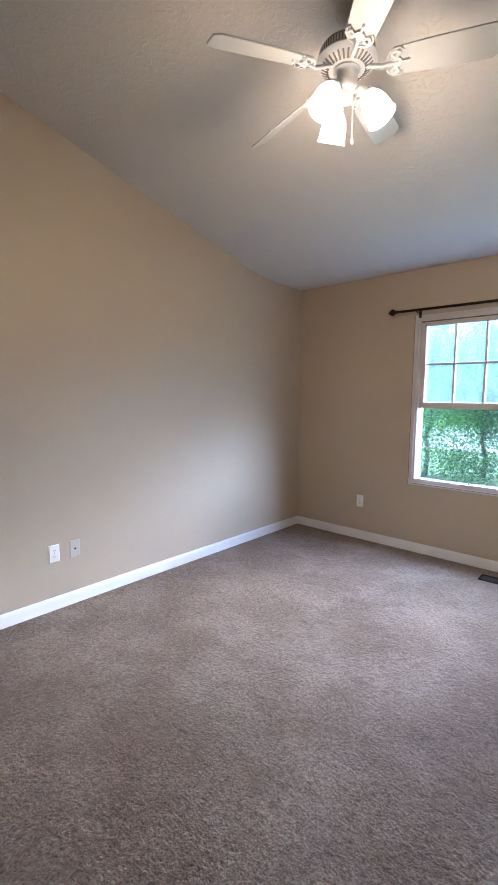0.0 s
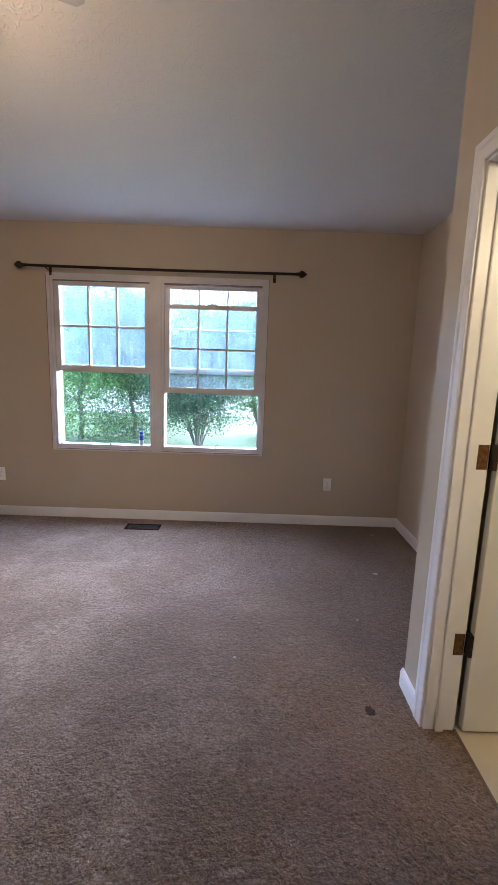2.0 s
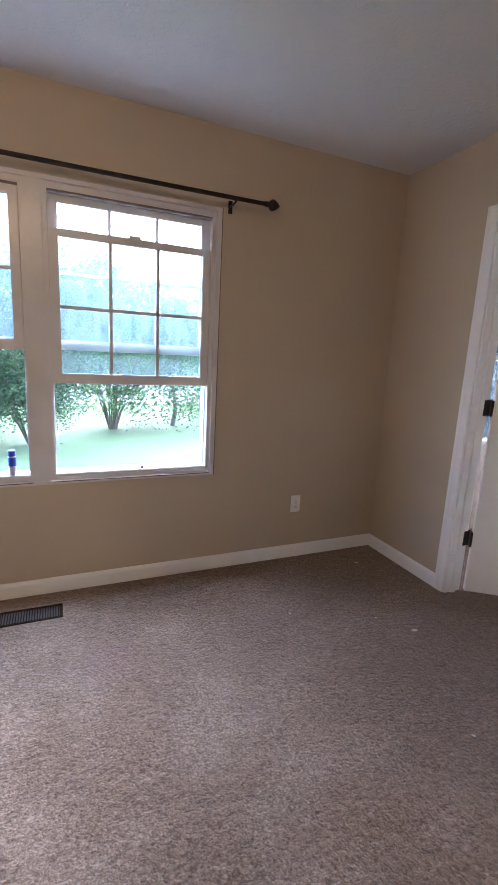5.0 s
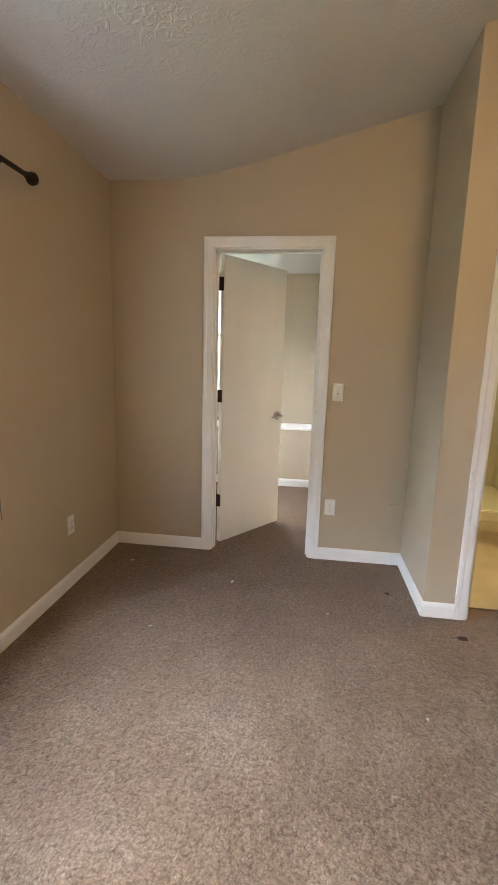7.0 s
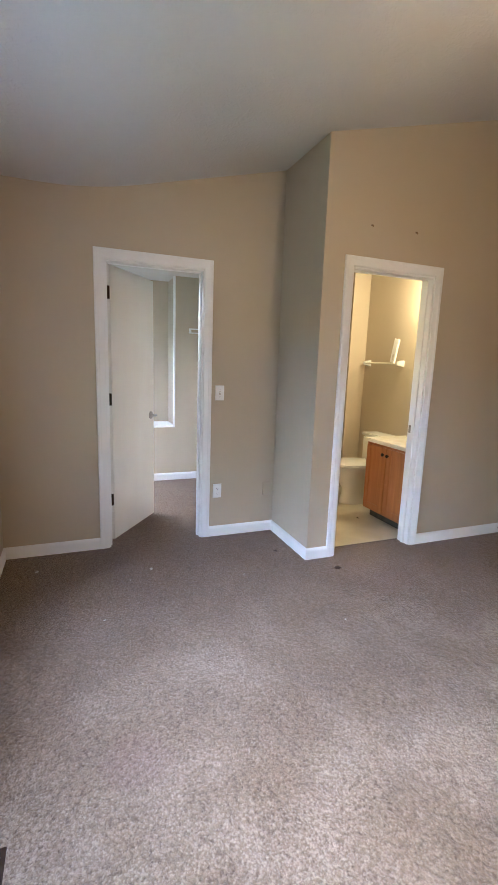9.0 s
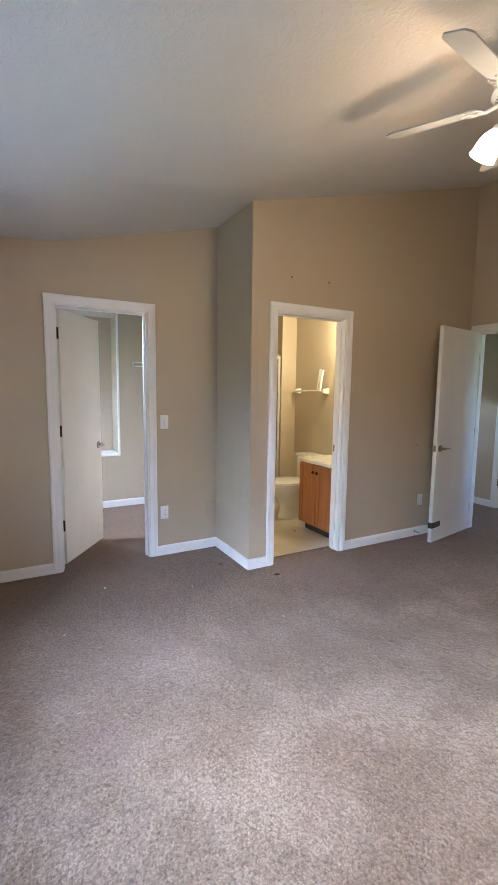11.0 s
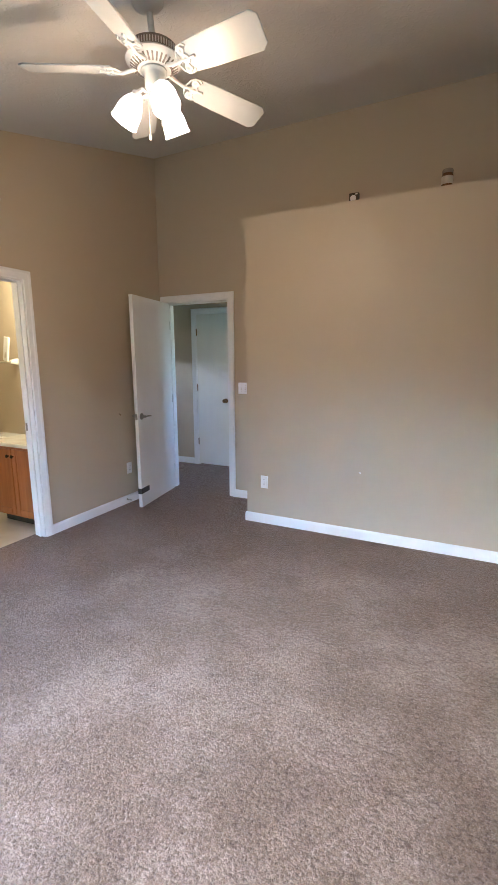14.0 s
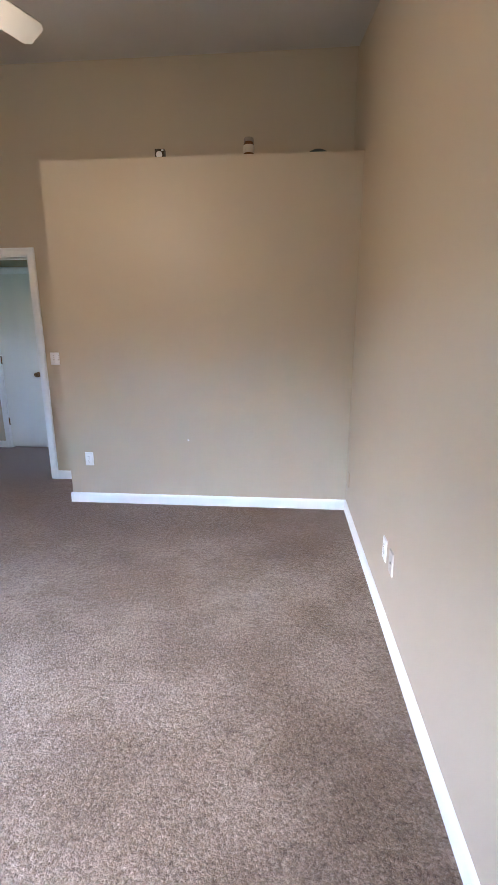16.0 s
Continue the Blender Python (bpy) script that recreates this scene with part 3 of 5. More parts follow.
def door_leaf(name, m, width, mat, label, hinge_mat, face_side, lever_z=0.915, knob=False, lever=True, hinge_zs=(0.31, 1.09, 1.82), thick=0.035, gap=0.013):
    """Local: the hinge pin is at the origin; the leaf runs along x, and its body lies on the -face_side of y."""
    root = thing(name, m, label, "door")
    y0, y1 = sorted((0.0, -face_side * thick))
    part("panel", boxes((gap, width, y0, y1, 0.014, 2.028)), mat, root, bevel=0.0015)
    for z in hinge_zs:
        h = part("hinge", bmesh_barrel(0.0, face_side * 0.004, z), hinge_mat, root, smooth=True)
        part("plate", boxes((0.0, gap + 0.0003, y0 + 0.002, y1 - 0.002, z - 0.044, z + 0.044)), hinge_mat, h)
    if lever:
        for s, yy in ((1, y1), (-1, y0)):
            lever_handle(root, width - 0.062, lever_z, yy, s, -1)
        part("latch", boxes((width - 0.001, width + 0.0015, (y0 + y1) / 2 - 0.012, (y0 + y1) / 2 + 0.012, lever_z - 0.028, lever_z + 0.028)), NICKEL, root)
        part("bolt", boxes((width, width + 0.010, (y0 + y1) / 2 - 0.006, (y0 + y1) / 2 + 0.006, lever_z - 0.008, lever_z + 0.008)), NICKEL, root, bevel=0.002)
    return root


def turned(x, y, deg):
    return Matrix.Translation((x, y, 0)) @ Matrix.Rotation(radians(deg), 4, "Z")


# closet leaf opens into the closet
door_leaf("interior_door", turned(XC + TH + 0.012, CL1 - 0.012, -36.0), 0.672, DOORP, "off-white flush closet door, standing open into the closet", BLACK, 1, hinge_zs=(0.33, 1.09, 1.84), gap=0.012)
# bath leaf opens into the bathroom at a right angle
door_leaf("interior_door", turned(XB + TH + 0.014, BA1 + 0.004, -0.5), 0.672, DOORP, "off-white flush bathroom door, standing wide open", BLACK, 1, hinge_zs=(0.37, 1.09, 1.82))
# entry leaf opens into the room towards the bath wall
entry = door_leaf("interior_door", turned(EN1 - 0.014, YS + 0.010, 100.2), 0.757, DOORW, "worn white flush bedroom door, standing open against the wall", NICKEL, -1, lever_z=0.91, hinge_zs=(0.25, 1.03, 1.80))
bm = boxes((0.7577, 0.7605, -0.003, 0.038, 0.150, 0.205), (0.605, 0.7605, 0.0352, 0.0372, 0.150, 0.205))
part("tape", bm, TAPE, entry, "black strip round the bottom corner", bevel=0.0006)


def plates_on_jamb(root, side_x, y0, y1, zs, mat):
    for z in zs:
        part("hinge_plate", boxes((side_x - 0.0012, side_x + 0.0012, y0, y1, z - 0.044, z + 0.044)), mat, root)


plates_on_jamb(f1, CL1 - CL0 - 0.0128, -TH, -0.082, (0.33, 1.09, 1.84), BLACK)
plates_on_jamb(f2, BA1 - BA0 - 0.0128, -TH, -0.078, (0.37, 1.09, 1.82), BRASS)
part("strike_plate", boxes((0.0118, 0.0135, -0.105, -0.078, 0.89, 0.95)), NICKEL, f2)
part("strike_plate", boxes((0.0118, 0.0135, -0.105, -0.078, 0.89, 0.95)), NICKEL, f1)

# hall closet door, shut
hall = door_leaf("interior_door", turned(3.866, YH + 0.004, 180.0), 0.494, DOORP, "pale flush hall closet door, shut", BRASS, -1, lever=False, hinge_zs=(0.33, 1.07, 1.80), gap=0.003)
bm = bmesh.new()
bm_lathe(bm, [(0.0, 0.0), (0.030, 0.0), (0.031, 0.004), (0.013, 0.010), (0.012, 0.028), (0.022, 0.036), (0.027, 0.048), (0.024, 0.060), (0.0, 0.064)], Matrix.Translation((0.44, 0.0, 0.905)) @ Matrix.Rotation(radians(90), 4, "X"), 20)
part("knob", bm, BRASS, hall, "dark brass round knob", smooth=True)

# ---- the double window ----


def sash(parent, x0, x1, z0, z1, y, rail=0.036, stile=0.042, bottom=0.050, lift=False):
    """A sash with a grid of three by two panes; y is its room face."""
    d = 0.028
    s = tagged(new("sash"), "white vinyl sash with a grid of six panes")
    s.parent = parent
    part("stile", boxes((x0, x0 + stile, y, y + d, z0, z1)), VINYLW, s, bevel=0.003)
    part("stile", boxes((x1 - stile, x1, y, y + d, z0, z1)), VINYLW, s, bevel=0.003)
    part("rail", boxes((x0 + stile, x1 - stile, y + 0.001, y + d - 0.001, z0, z0 + bottom)), VINYLW, s, bevel=0.003)
    part("rail", boxes((x0 + stile, x1 - stile, y + 0.001, y + d - 0.001, z1 - rail, z1)), VINYLW, s, bevel=0.003)
    gx0, gx1, gz0, gz1 = x0 + stile, x1 - stile, z0 + bottom, z1 - rail
    for i in (1, 2):
        x = gx0 + (gx1 - gx0) * i / 3
        part("muntin", boxes((x - 0.008, x + 0.008, y + 0.009, y + 0.0185, gz0, gz1)), VINYLW, s, bevel=0.0015)
    zm = (gz0 + gz1) / 2
    part("muntin", boxes((gx0, gx1, y + 0.0075, y + 0.020, zm - 0.008, zm + 0.008)), VINYLW, s, bevel=0.0015)
    pane = part("pane", boxes((gx0, gx1, y + 0.0225, y + 0.0245, gz0, gz1)), PANE, s, "hazy rain-flecked glass")
    pane.visible_shadow = False
    if lift:
        xm = (x0 + x1) / 2
        part("sash_lock", boxes((xm - 0.03, xm + 0.03, y - 0.006, y + 0.02, z1, z1 + 0.012)), VINYLW, s, bevel=0.003)
    return s


def double_hung(parent, x0, x1, z0, z1, raised):
    """The frame's channel, an upper sash, and a lower sash raised so far that it stands between raised and its height above."""
    f = tagged(new("window_unit"), "white vinyl double-hung window with the lower sash raised")
    f.parent = parent
    part("window_frame", boxes((x0, x0 + 0.022, 0.006, 0.135, z0, z1)), VINYLW, f, bevel=0.002)
    part("window_frame", boxes((x1 - 0.022, x1, 0.006, 0.135, z0, z1)), VINYLW, f, bevel=0.002)
    part("window_frame", boxes((x0 + 0.022, x1 - 0.022, 0.006, 0.135, z1 - 0.030, z1)), VINYLW, f, bevel=0.002)
    part("window_sill", boxes((x0 + 0.022, x1 - 0.022, 0.006, 0.150, z0, z0 + 0.024)), VINYLW, f, "white vinyl sill", bevel=0.002)
    part("sill_lip", boxes((x0 + 0.022, x1 - 0.022, 0.008, 0.014, z0 + 0.024, z0 + 0.036), (x0 + 0.022, x1 - 0.022, 0.056, 0.060, z0 + 0.024, z0 + 0.033)), VINYLW, f)
    part("channel", boxes((x0 + 0.022, x0 + 0.028, 0.044, 0.050, z0 + 0.024, z1 - 0.03), (x1 - 0.028, x1 - 0.022, 0.044, 0.050, z0 + 0.024, z1 - 0.03),
                          (x0 + 0.022, x0 + 0.026, 0.080, 0.084, z0 + 0.024, z1 - 0.03), (x1 - 0.026, x1 - 0.022, 0.080, 0.084, z0 + 0.024, z1 - 0.03)), VINYLW, f)
    part("header_channel", boxes((x0 + 0.022, x1 - 0.022, 0.010, 0.050, z1 - 0.040, z1 - 0.0295)), DUSTY, f, "dusty head channel")
    zt = z1 - 0.034
    sash(f, x0 + 0.024, x1 - 0.024, 1.285, zt, 0.052)
    sash(f, x0 + 0.024, x1 - 0.024, raised, raised + 0.728, 0.016, lift=True)
    xm = x0 + (x1 - x0) * 0.55
    part("latch", boxes((xm - 0.006, xm + 0.006, 0.030, 0.044, z0 + 0.024, z0 + 0.050)), BLACK, f, bevel=0.002)
    return f


win = thing("window_1", Matrix.Identity(4), "white double window, its lower sashes raised", "window", kind="structure")
MX0, MX1 = 2.048, 2.146
part("outer_frame", boxes((W0, W0 + 0.028, -0.004, 0.158, WZ0, WZ1)), VINYLW, win, bevel=0.002)
part("outer_frame", boxes((W1 - 0.028, W1, -0.004, 0.158, WZ0, WZ1)), VINYLW, win, bevel=0.002)
part("outer_frame", boxes((W0 + 0.028, W1 - 0.028, -0.004, 0.158, WZ1 - 0.020, WZ1)), VINYLW, win, bevel=0.002)
part("outer_frame", boxes((W0 + 0.028, W1 - 0.028, -0.004, 0.158, WZ0, WZ0 + 0.018)), VINYLW, win, bevel=0.002)
# dark strips stand in for gaps and shadow lines round the window frame
GAP_SHADE = surface("gap_shadow_line", (0.13, 0.11, 0.10), (0.20, 0.17, 0.15), 30.0, 0.8)
part("gap_shadow_line", boxes((W0 + 0.03, MX0, -0.007, -0.0042, WZ0 + 0.0115, WZ0 + 0.0155), (MX1, W1 - 0.03, -0.007, -0.0042, WZ0 + 0.0115, WZ0 + 0.0155),
                            (W0 - 0.003, W0 - 0.0002, -0.005, -0.0002, WZ0, WZ1), (W1 + 0.0002, W1 + 0.003, -0.005, -0.0002, WZ0, WZ1)), GAP_SHADE, win, "thin dark strip in place of the gap and shadow line")
part("mullion", boxes((MX0 + 0.012, MX1 - 0.012, -0.003, 0.158, WZ0 + 0.018, WZ1 - 0.020)), VINYLW, win, "white mullion between the two windows", bevel=0.003)
double_hung(win, W0 + 0.028, MX0 + 0.012, WZ0 + 0.018, WZ1 - 0.020, 1.275)
double_hung(win, MX1 - 0.012, W1 - 0.028, WZ0 + 0.018, WZ1 - 0.020, 1.120)

# curtain rod
rod = thing("curtain_rod", Matrix.Translation((2.145, 0.0, 2.093)), "dark brown metal curtain rod with pointed finials over the window", "curtain rod")
hx = 1.085
bm = bmesh.new()
bm_tube(bm, [(-hx + 2 * hx * i / 12, -0.08, 0.004 * (((i - 6) / 6) ** 2) - 0.002) for i in range(13)], 0.0108, 12)
part("bar", bm, RODM, rod, smooth=True)
FIN_BASE = ((0.0, -0.012), (0.011, -0.010), (0.011, 0.0), (0.008, 0.004), (0.014, 0.010), (0.021, 0.020), (0.022, 0.030), (0.016, 0.044), (0.006, 0.058), (0.0, 0.064))
FIN = [(r * 1.3, z * 1.15) for r, z in FIN_BASE]
for s in (-1, 1):
    bm = bmesh.new()
    bm_lathe(bm, FIN, Matrix.Translation((s * hx, -0.08, 0.002)) @ Matrix.Rotation(radians(90 * s), 4, "Y"), 16)
    part("finial", bm, RODM, rod, smooth=True)
    bm = bmesh.new()
    x = s * 0.905
    bm_box(bm, x - 0.011, x + 0.011, -0.004, 0.0, -0.055, 0.008)
    bm_tube(bm, [(x, -0.002, -0.02), (x, -0.05, -0.02), (x, -0.078, -0.016), (x, -0.086, -0.010)], 0.005, 8)
    bm_tube(bm, [(x, -0.091, 0.004), (x, -0.091, -0.008), (x, -0.080, -0.013), (x, -0.069, -0.008), (x, -0.069, 0.004)], 0.004, 8)
    part("bracket", bm, RODM, rod)

# spray can on the window sill
can = thing("spray_can", Matrix.Translation((1.955, 0.034, 0.648)), "small silver and blue spray can on the window sill", "can")
bm = bmesh.new()
bm_lathe(bm, [(0.0, 0.0), (0.018, 0.0), (0.019, 0.003), (0.019, 0.100), (0.0175, 0.105), (0.0, 0.107)], seg=20)
part("body", bm, CANW, can, smooth=True)
bm = bmesh.new()
bm_lathe(bm, [(0.0194, 0.055), (0.0196, 0.056), (0.0196, 0.098), (0.0194, 0.099)], seg=20, cap=False)
part("sleeve", bm, CANB, can, "blue printed band", smooth=True)
bm = bmesh.new()
bm_lathe(bm, [(0.0175, 0.105), (0.0175, 0.130), (0.015, 0.134), (0.0, 0.134)], seg=20)
part("cap", bm, CANB, can, "blue cap", smooth=True)

# ---- floor register ----
REGISTER = surface("matt_brown_register", (0.020, 0.013, 0.010), (0.040, 0.026, 0.018), 20.0, 0.9, 200.0, 0.1, 0.0005, spec=0.05)
reg = thing("floor_register", Matrix.Translation((2.02, -0.205, 0.0)), "dark brown metal floor register by the window wall", "floor vent")
part("frame", boxes((-0.145, 0.145, -0.062, -0.050, 0.0, 0.006), (-0.145, 0.145, 0.050, 0.062, 0.0, 0.006), (-0.145, -0.130, -0.050, 0.050, 0.0, 0.006), (0.130, 0.145, -0.050, 0.050, 0.0, 0.006)), REGISTER, reg, bevel=0.001)
part("pan", boxes((-0.130, 0.130, -0.050, 0.050, 0.0, 0.001)), SLOT, reg)
for i in range(22):
    x = -0.125 + i * 0.0119
    part("slat", boxes((x - 0.0022, x + 0.0022, -0.050, 0.050, 0.001, 0.005)), REGISTER, reg)


# ---- wall plates ----
TAUPE = surface("taupe_plate", (0.58, 0.54, 0.48), (0.54, 0.50, 0.44), 9.0, 0.4)


def plate_pose(x, y, z, way):
    """way: the angle the plate's face turns to; local y points out of the wall."""
    return Matrix.Translation((x, y, z)) @ Matrix.Rotation(radians(way - 90), 4, "Z")


def plate_body(root, mat, w=0.070, h=0.114):
    bm = bmesh.new()
    a, b = w / 2, h / 2
    bm_prism(bm, [(-a, 0, -b), (a, 0, -b), (a, 0, b), (-a, 0, b)], [(-a + 0.004, 0.006, -b + 0.004), (a - 0.004, 0.006, -b + 0.004), (a - 0.004, 0.006, b - 0.004), (-a + 0.004, 0.006, b - 0.004)])
    part("cover_plate", bm, mat, root)


def screw(root, x, z, mat):
    bm = bmesh.new()
    bm_lathe(bm, [(0.0, 0.0), (0.0032, 0.0), (0.0028, 0.0012), (0.0, 0.0014)], Matrix.Translation((x, 0.0058, z)) @ Matrix.Rotation(radians(-90), 4, "X"), 8)
    part("screw", bm, mat, root)


def outlet(m, label, mat=None):
    mat = mat or PLASTIC
    root = thing("wall_outlet", m, label, "outlet")
    plate_body(root, mat)
    for z in (-0.0195, 0.0195):
        bm = bmesh.new()
        n = 12
        loop = []
        for i in range(n):
            a = 2 * math.pi * i / n
            loop.append((0.0165 * math.cos(a), max(-0.0125, min(0.0125, 0.0165 * math.sin(a)))))
        bm_prism(bm, [(x, 0.005, z + q) for x, q in loop], [(x, 0.0078, z + q) for x, q in loop])
        s = part("socket", bm, mat, root)
        part("slots", boxes((-0.0075, -0.0055, 0.0078, 0.0084, z - 0.001, z + 0.007), (0.0055, 0.0075, 0.0078, 0.0084, z - 0.001, z + 0.006), (-0.002, 0.002, 0.0078, 0.0084, z - 0.009, z - 0.005)), SLOT, s)
    screw(root, 0, 0, NICKEL)
    return root


def switch(m, label, gangs=1):
    root = thing("light_switch", m, label, "light switch")
    w = 0.070 if gangs == 1 else 0.116
    plate_body(root, PLASTIC, w)
    for i in range(gangs):
        x = 0 if gangs == 1 else (-0.023 + 0.046 * i)
        t = part("toggle", boxes((x - 0.0045, x + 0.0045, 0.004, 0.014, -0.002, 0.010)), PLASTIC, root, bevel=0.001)
        part("slot", boxes((x - 0.006, x + 0.006, 0.0058, 0.0066, -0.013, 0.013)), LABELP, root)
        screw(root, x, 0.030, NICKEL)
        screw(root, x, -0.030, NICKEL)
    return root


def blank(m, label, mat, dot=True):
    root = thing("cover_plate", m, label, "wall plate")
    plate_body(root, mat)
    screw(root, 0, 0.030, mat)
    screw(root, 0, -0.030, mat)
    if dot:
        part("jack", boxes((-0.006, 0.006, 0.0055, 0.0072, -0.006, 0.006)), SLOT, root)
    return root


outlet(plate_pose(0.738, 0.0, 0.370, -90), "white outlet on the window wall near the corner")
outlet(plate_pose(3.585, 0.0, 0.367, -90), "white outlet on the window wall beside the window")
outlet(plate_pose(XC, -1.520, 0.375, 180), "white outlet beside the closet door")
switch(plate_pose(XC, -1.525, 1.152, 180), "white single light switch beside the closet door")
outlet(plate_pose(0.0, -2.635, 0.368, 0), "white outlet low on the long wall")
blank(plate_pose(0.0, -2.498, 0.368, 0), "blank wall plate with a cable jack on the long wall", TAUPE)
outlet(plate_pose(2.102, YP, 0.379, 90), "white outlet on the partition")
outlet(plate_pose(XB, -3.967, 0.360, 180), "white outlet behind the entry door")
switch(plate_pose(2.596, YS, 1.156, 90), "white double light switch beside the entry door", 2)
blank(plate_pose(XC, -1.948, 0.368, 180), "wall plate painted over in tan by the corner", WALL, False)
blank(plate_pose(0.0, -3.903, 0.290, 0), "wall plate painted over in tan by the partition", WALL, False)

# screws left in the walls
for x, y, z, way, lab in ((XB, -2.358, 2.308, 180, "above the doorway"), (XB, -2.725, 2.310, 180, "above the doorway"), (XB, -3.869, 0.923, 180, "near the open door")):
    r_ = thing("wall_hook", plate_pose(x, y, z, way), "small rusty hook in the tan wall " + lab, "hook")
    bm = bmesh.new()
    bm_tube(bm, [(0, 0, 0), (0, 0.012, 0), (0, 0.016, -0.006), (0, 0.014, -0.014)], 0.0025, 8)
    part("hook", bm, BRASS, r_)
    bm = bmesh.new()
    bm_lathe(bm, [(0, 0), (0.007, 0), (0.006, 0.002), (0, 0.002)], Matrix.Rotation(radians(-90), 4, "X"), 10)
    part("anchor", bm, DUSTY, r_)

ch = thing("paint_chip", plate_pose(1.266, YP, 0.552, 90), "small white chip in the tan paint of the partition", "paint chip")
bm = bmesh.new()
bm_prism(bm, [(-0.008, 0, -0.004), (0.001, 0, -0.006), (0.010, 0, 0.004), (0.004, 0, 0.007), (-0.004, 0, 0.002)], [(-0.007, 0.0008, -0.003), (0.001, 0.0008, -0.005), (0.009, 0.0008, 0.004), (0.004, 0.0008, 0.006), (-0.003, 0.0008, 0.002)])
part("chip", bm, PLASTIC, ch)

# spring door stop on the bath wall's baseboard
ds = thing("door_stop", Matrix.Translation((XB - 0.013, -3.900, 0.045)), "small spring door stop on the baseboard", "door stop")
bm = bmesh.new()
bm_tube(bm, [(-0.004 - 0.0007 * i, 0.006 * math.cos(i * 0.9), 0.006 * math.sin(i * 0.9)) for i in range(84)], 0.0012, 5)
part("spring", bm, NICKEL, ds)
bm = bmesh.new()
bm_lathe(bm, [(0, 0), (0.011, 0), (0.009, 0.005), (0, 0.005)], Matrix.Rotation(radians(-90), 4, "Y"), 12)
part("base", bm, NICKEL, ds)
bm = bmesh.new()
bm_lathe(bm, [(0, 0.062), (0.008, 0.062), (0.009, 0.070), (0.007, 0.076), (0, 0.077)], Matrix.Rotation(radians(-90), 4, "Y"), 12)
part("tip", bm, PLASTIC, ds, "white rubber tip")

# ---- ceiling fan ----
ZC = roof(FAN.y)
fan = thing("ceiling_fan", Matrix.Translation((FAN.x, FAN.y, 0.0)), "white five-blade ceiling fan with three lit frosted shades", "ceiling fan")
tilt = Matrix.Translation((0, 0.03, ZC - 0.03 * SLOPE + 0.004)) @ Matrix.Rotation(-math.atan(SLOPE), 4, "X")
bm = bmesh.new()
bm_lathe(bm, [(0.0, 0.012), (0.062, 0.012), (0.067, -0.002), (0.066, -0.022), (0.059, -0.040), (0.042, -0.053), (0.022, -0.058), (0.0, -0.060)], tilt, 28)
part("canopy", bm, FANW, fan, smooth=True)
bm = bmesh.new()
bm_tube(bm, [(0, 0.018, ZC - 0.055), (0, 0, 2.69)], 0.013, 14)
bm_lathe(bm, [(0.0, 2.712), (0.020, 2.712), (0.024, 2.706), (0.026, 2.694), (0.0, 2.690)], seg=16)
part("downrod", bm, FANW, fan, smooth=True)
bm = bmesh.new()
bm_lathe(bm, [(0.0, 2.700), (0.050, 2.699), (0.080, 2.692), (0.096, 2.682), (0.101, 2.674)], seg=36)
part("motor_top", bm, FANG, fan, "grey upper motor shell", smooth=True)
bm = bmesh.new()
bm_lathe(bm, [(0.101, 2.674), (0.104, 2.670), (0.104, 2.646), (0.101, 2.642)], seg=36, cap=False)
part("motor_band", bm, FANG, fan, "grey pierced band", smooth=True)
bm = bmesh.new()
for i in range(60):
    vs = bm_box(bm, 0.1035, 0.1055, -0.0022, 0.0022, 2.648, 2.668)
    bmesh.ops.transform(bm, matrix=Matrix.Rotation(2 * math.pi * i / 60, 4, "Z"), verts=vs)
tagged(part("band_piercings", bm, FANW, fan), kind="stuff")
bm = bmesh.new()
bm_lathe(bm, [(0.100, 2.644), (0.112, 2.640), (0.114, 2.634), (0.106, 2.626), (0.082, 2.611), (0.060, 2.605), (0.0, 2.603)], seg=36)
part("motor_bowl", bm, FANW, fan, smooth=True)
bm = bmesh.new()
for i in range(32):
    vs = bm_box(bm, 0.066, 0.098, -0.0034, 0.0034, -0.002, 0.002)
    bmesh.ops.transform(bm, matrix=Matrix.Rotation(2 * math.pi * i / 32, 4, "Z") @ Matrix.Translation((0.083, 0, 2.6125)) @ Matrix.Rotation(radians(-31), 4, "Y") @ Matrix.Translation((-0.083, 0, 0)), verts=vs)
tagged(part("vent_slots", bm, FANG, fan), kind="stuff")


# each blade's droop and pitch in degrees: an old fan, its irons bent a little
BLADE_SET = ((-1.4, -17), (-0.5, -22), (5.4, -33), (3.1, -18), (1.7, -20))


def blade_outline():
    pts = []
    half, w0 = 0.062, 0.050
    pts += [(0.165, -w0), (0.30, -half + 0.004), (0.48, -half), (0.512, -half), (0.537, -0.042)]
    pts += [(0.537, 0.042), (0.512, half), (0.48, half), (0.30, half - 0.004), (0.165, w0)]
    return pts


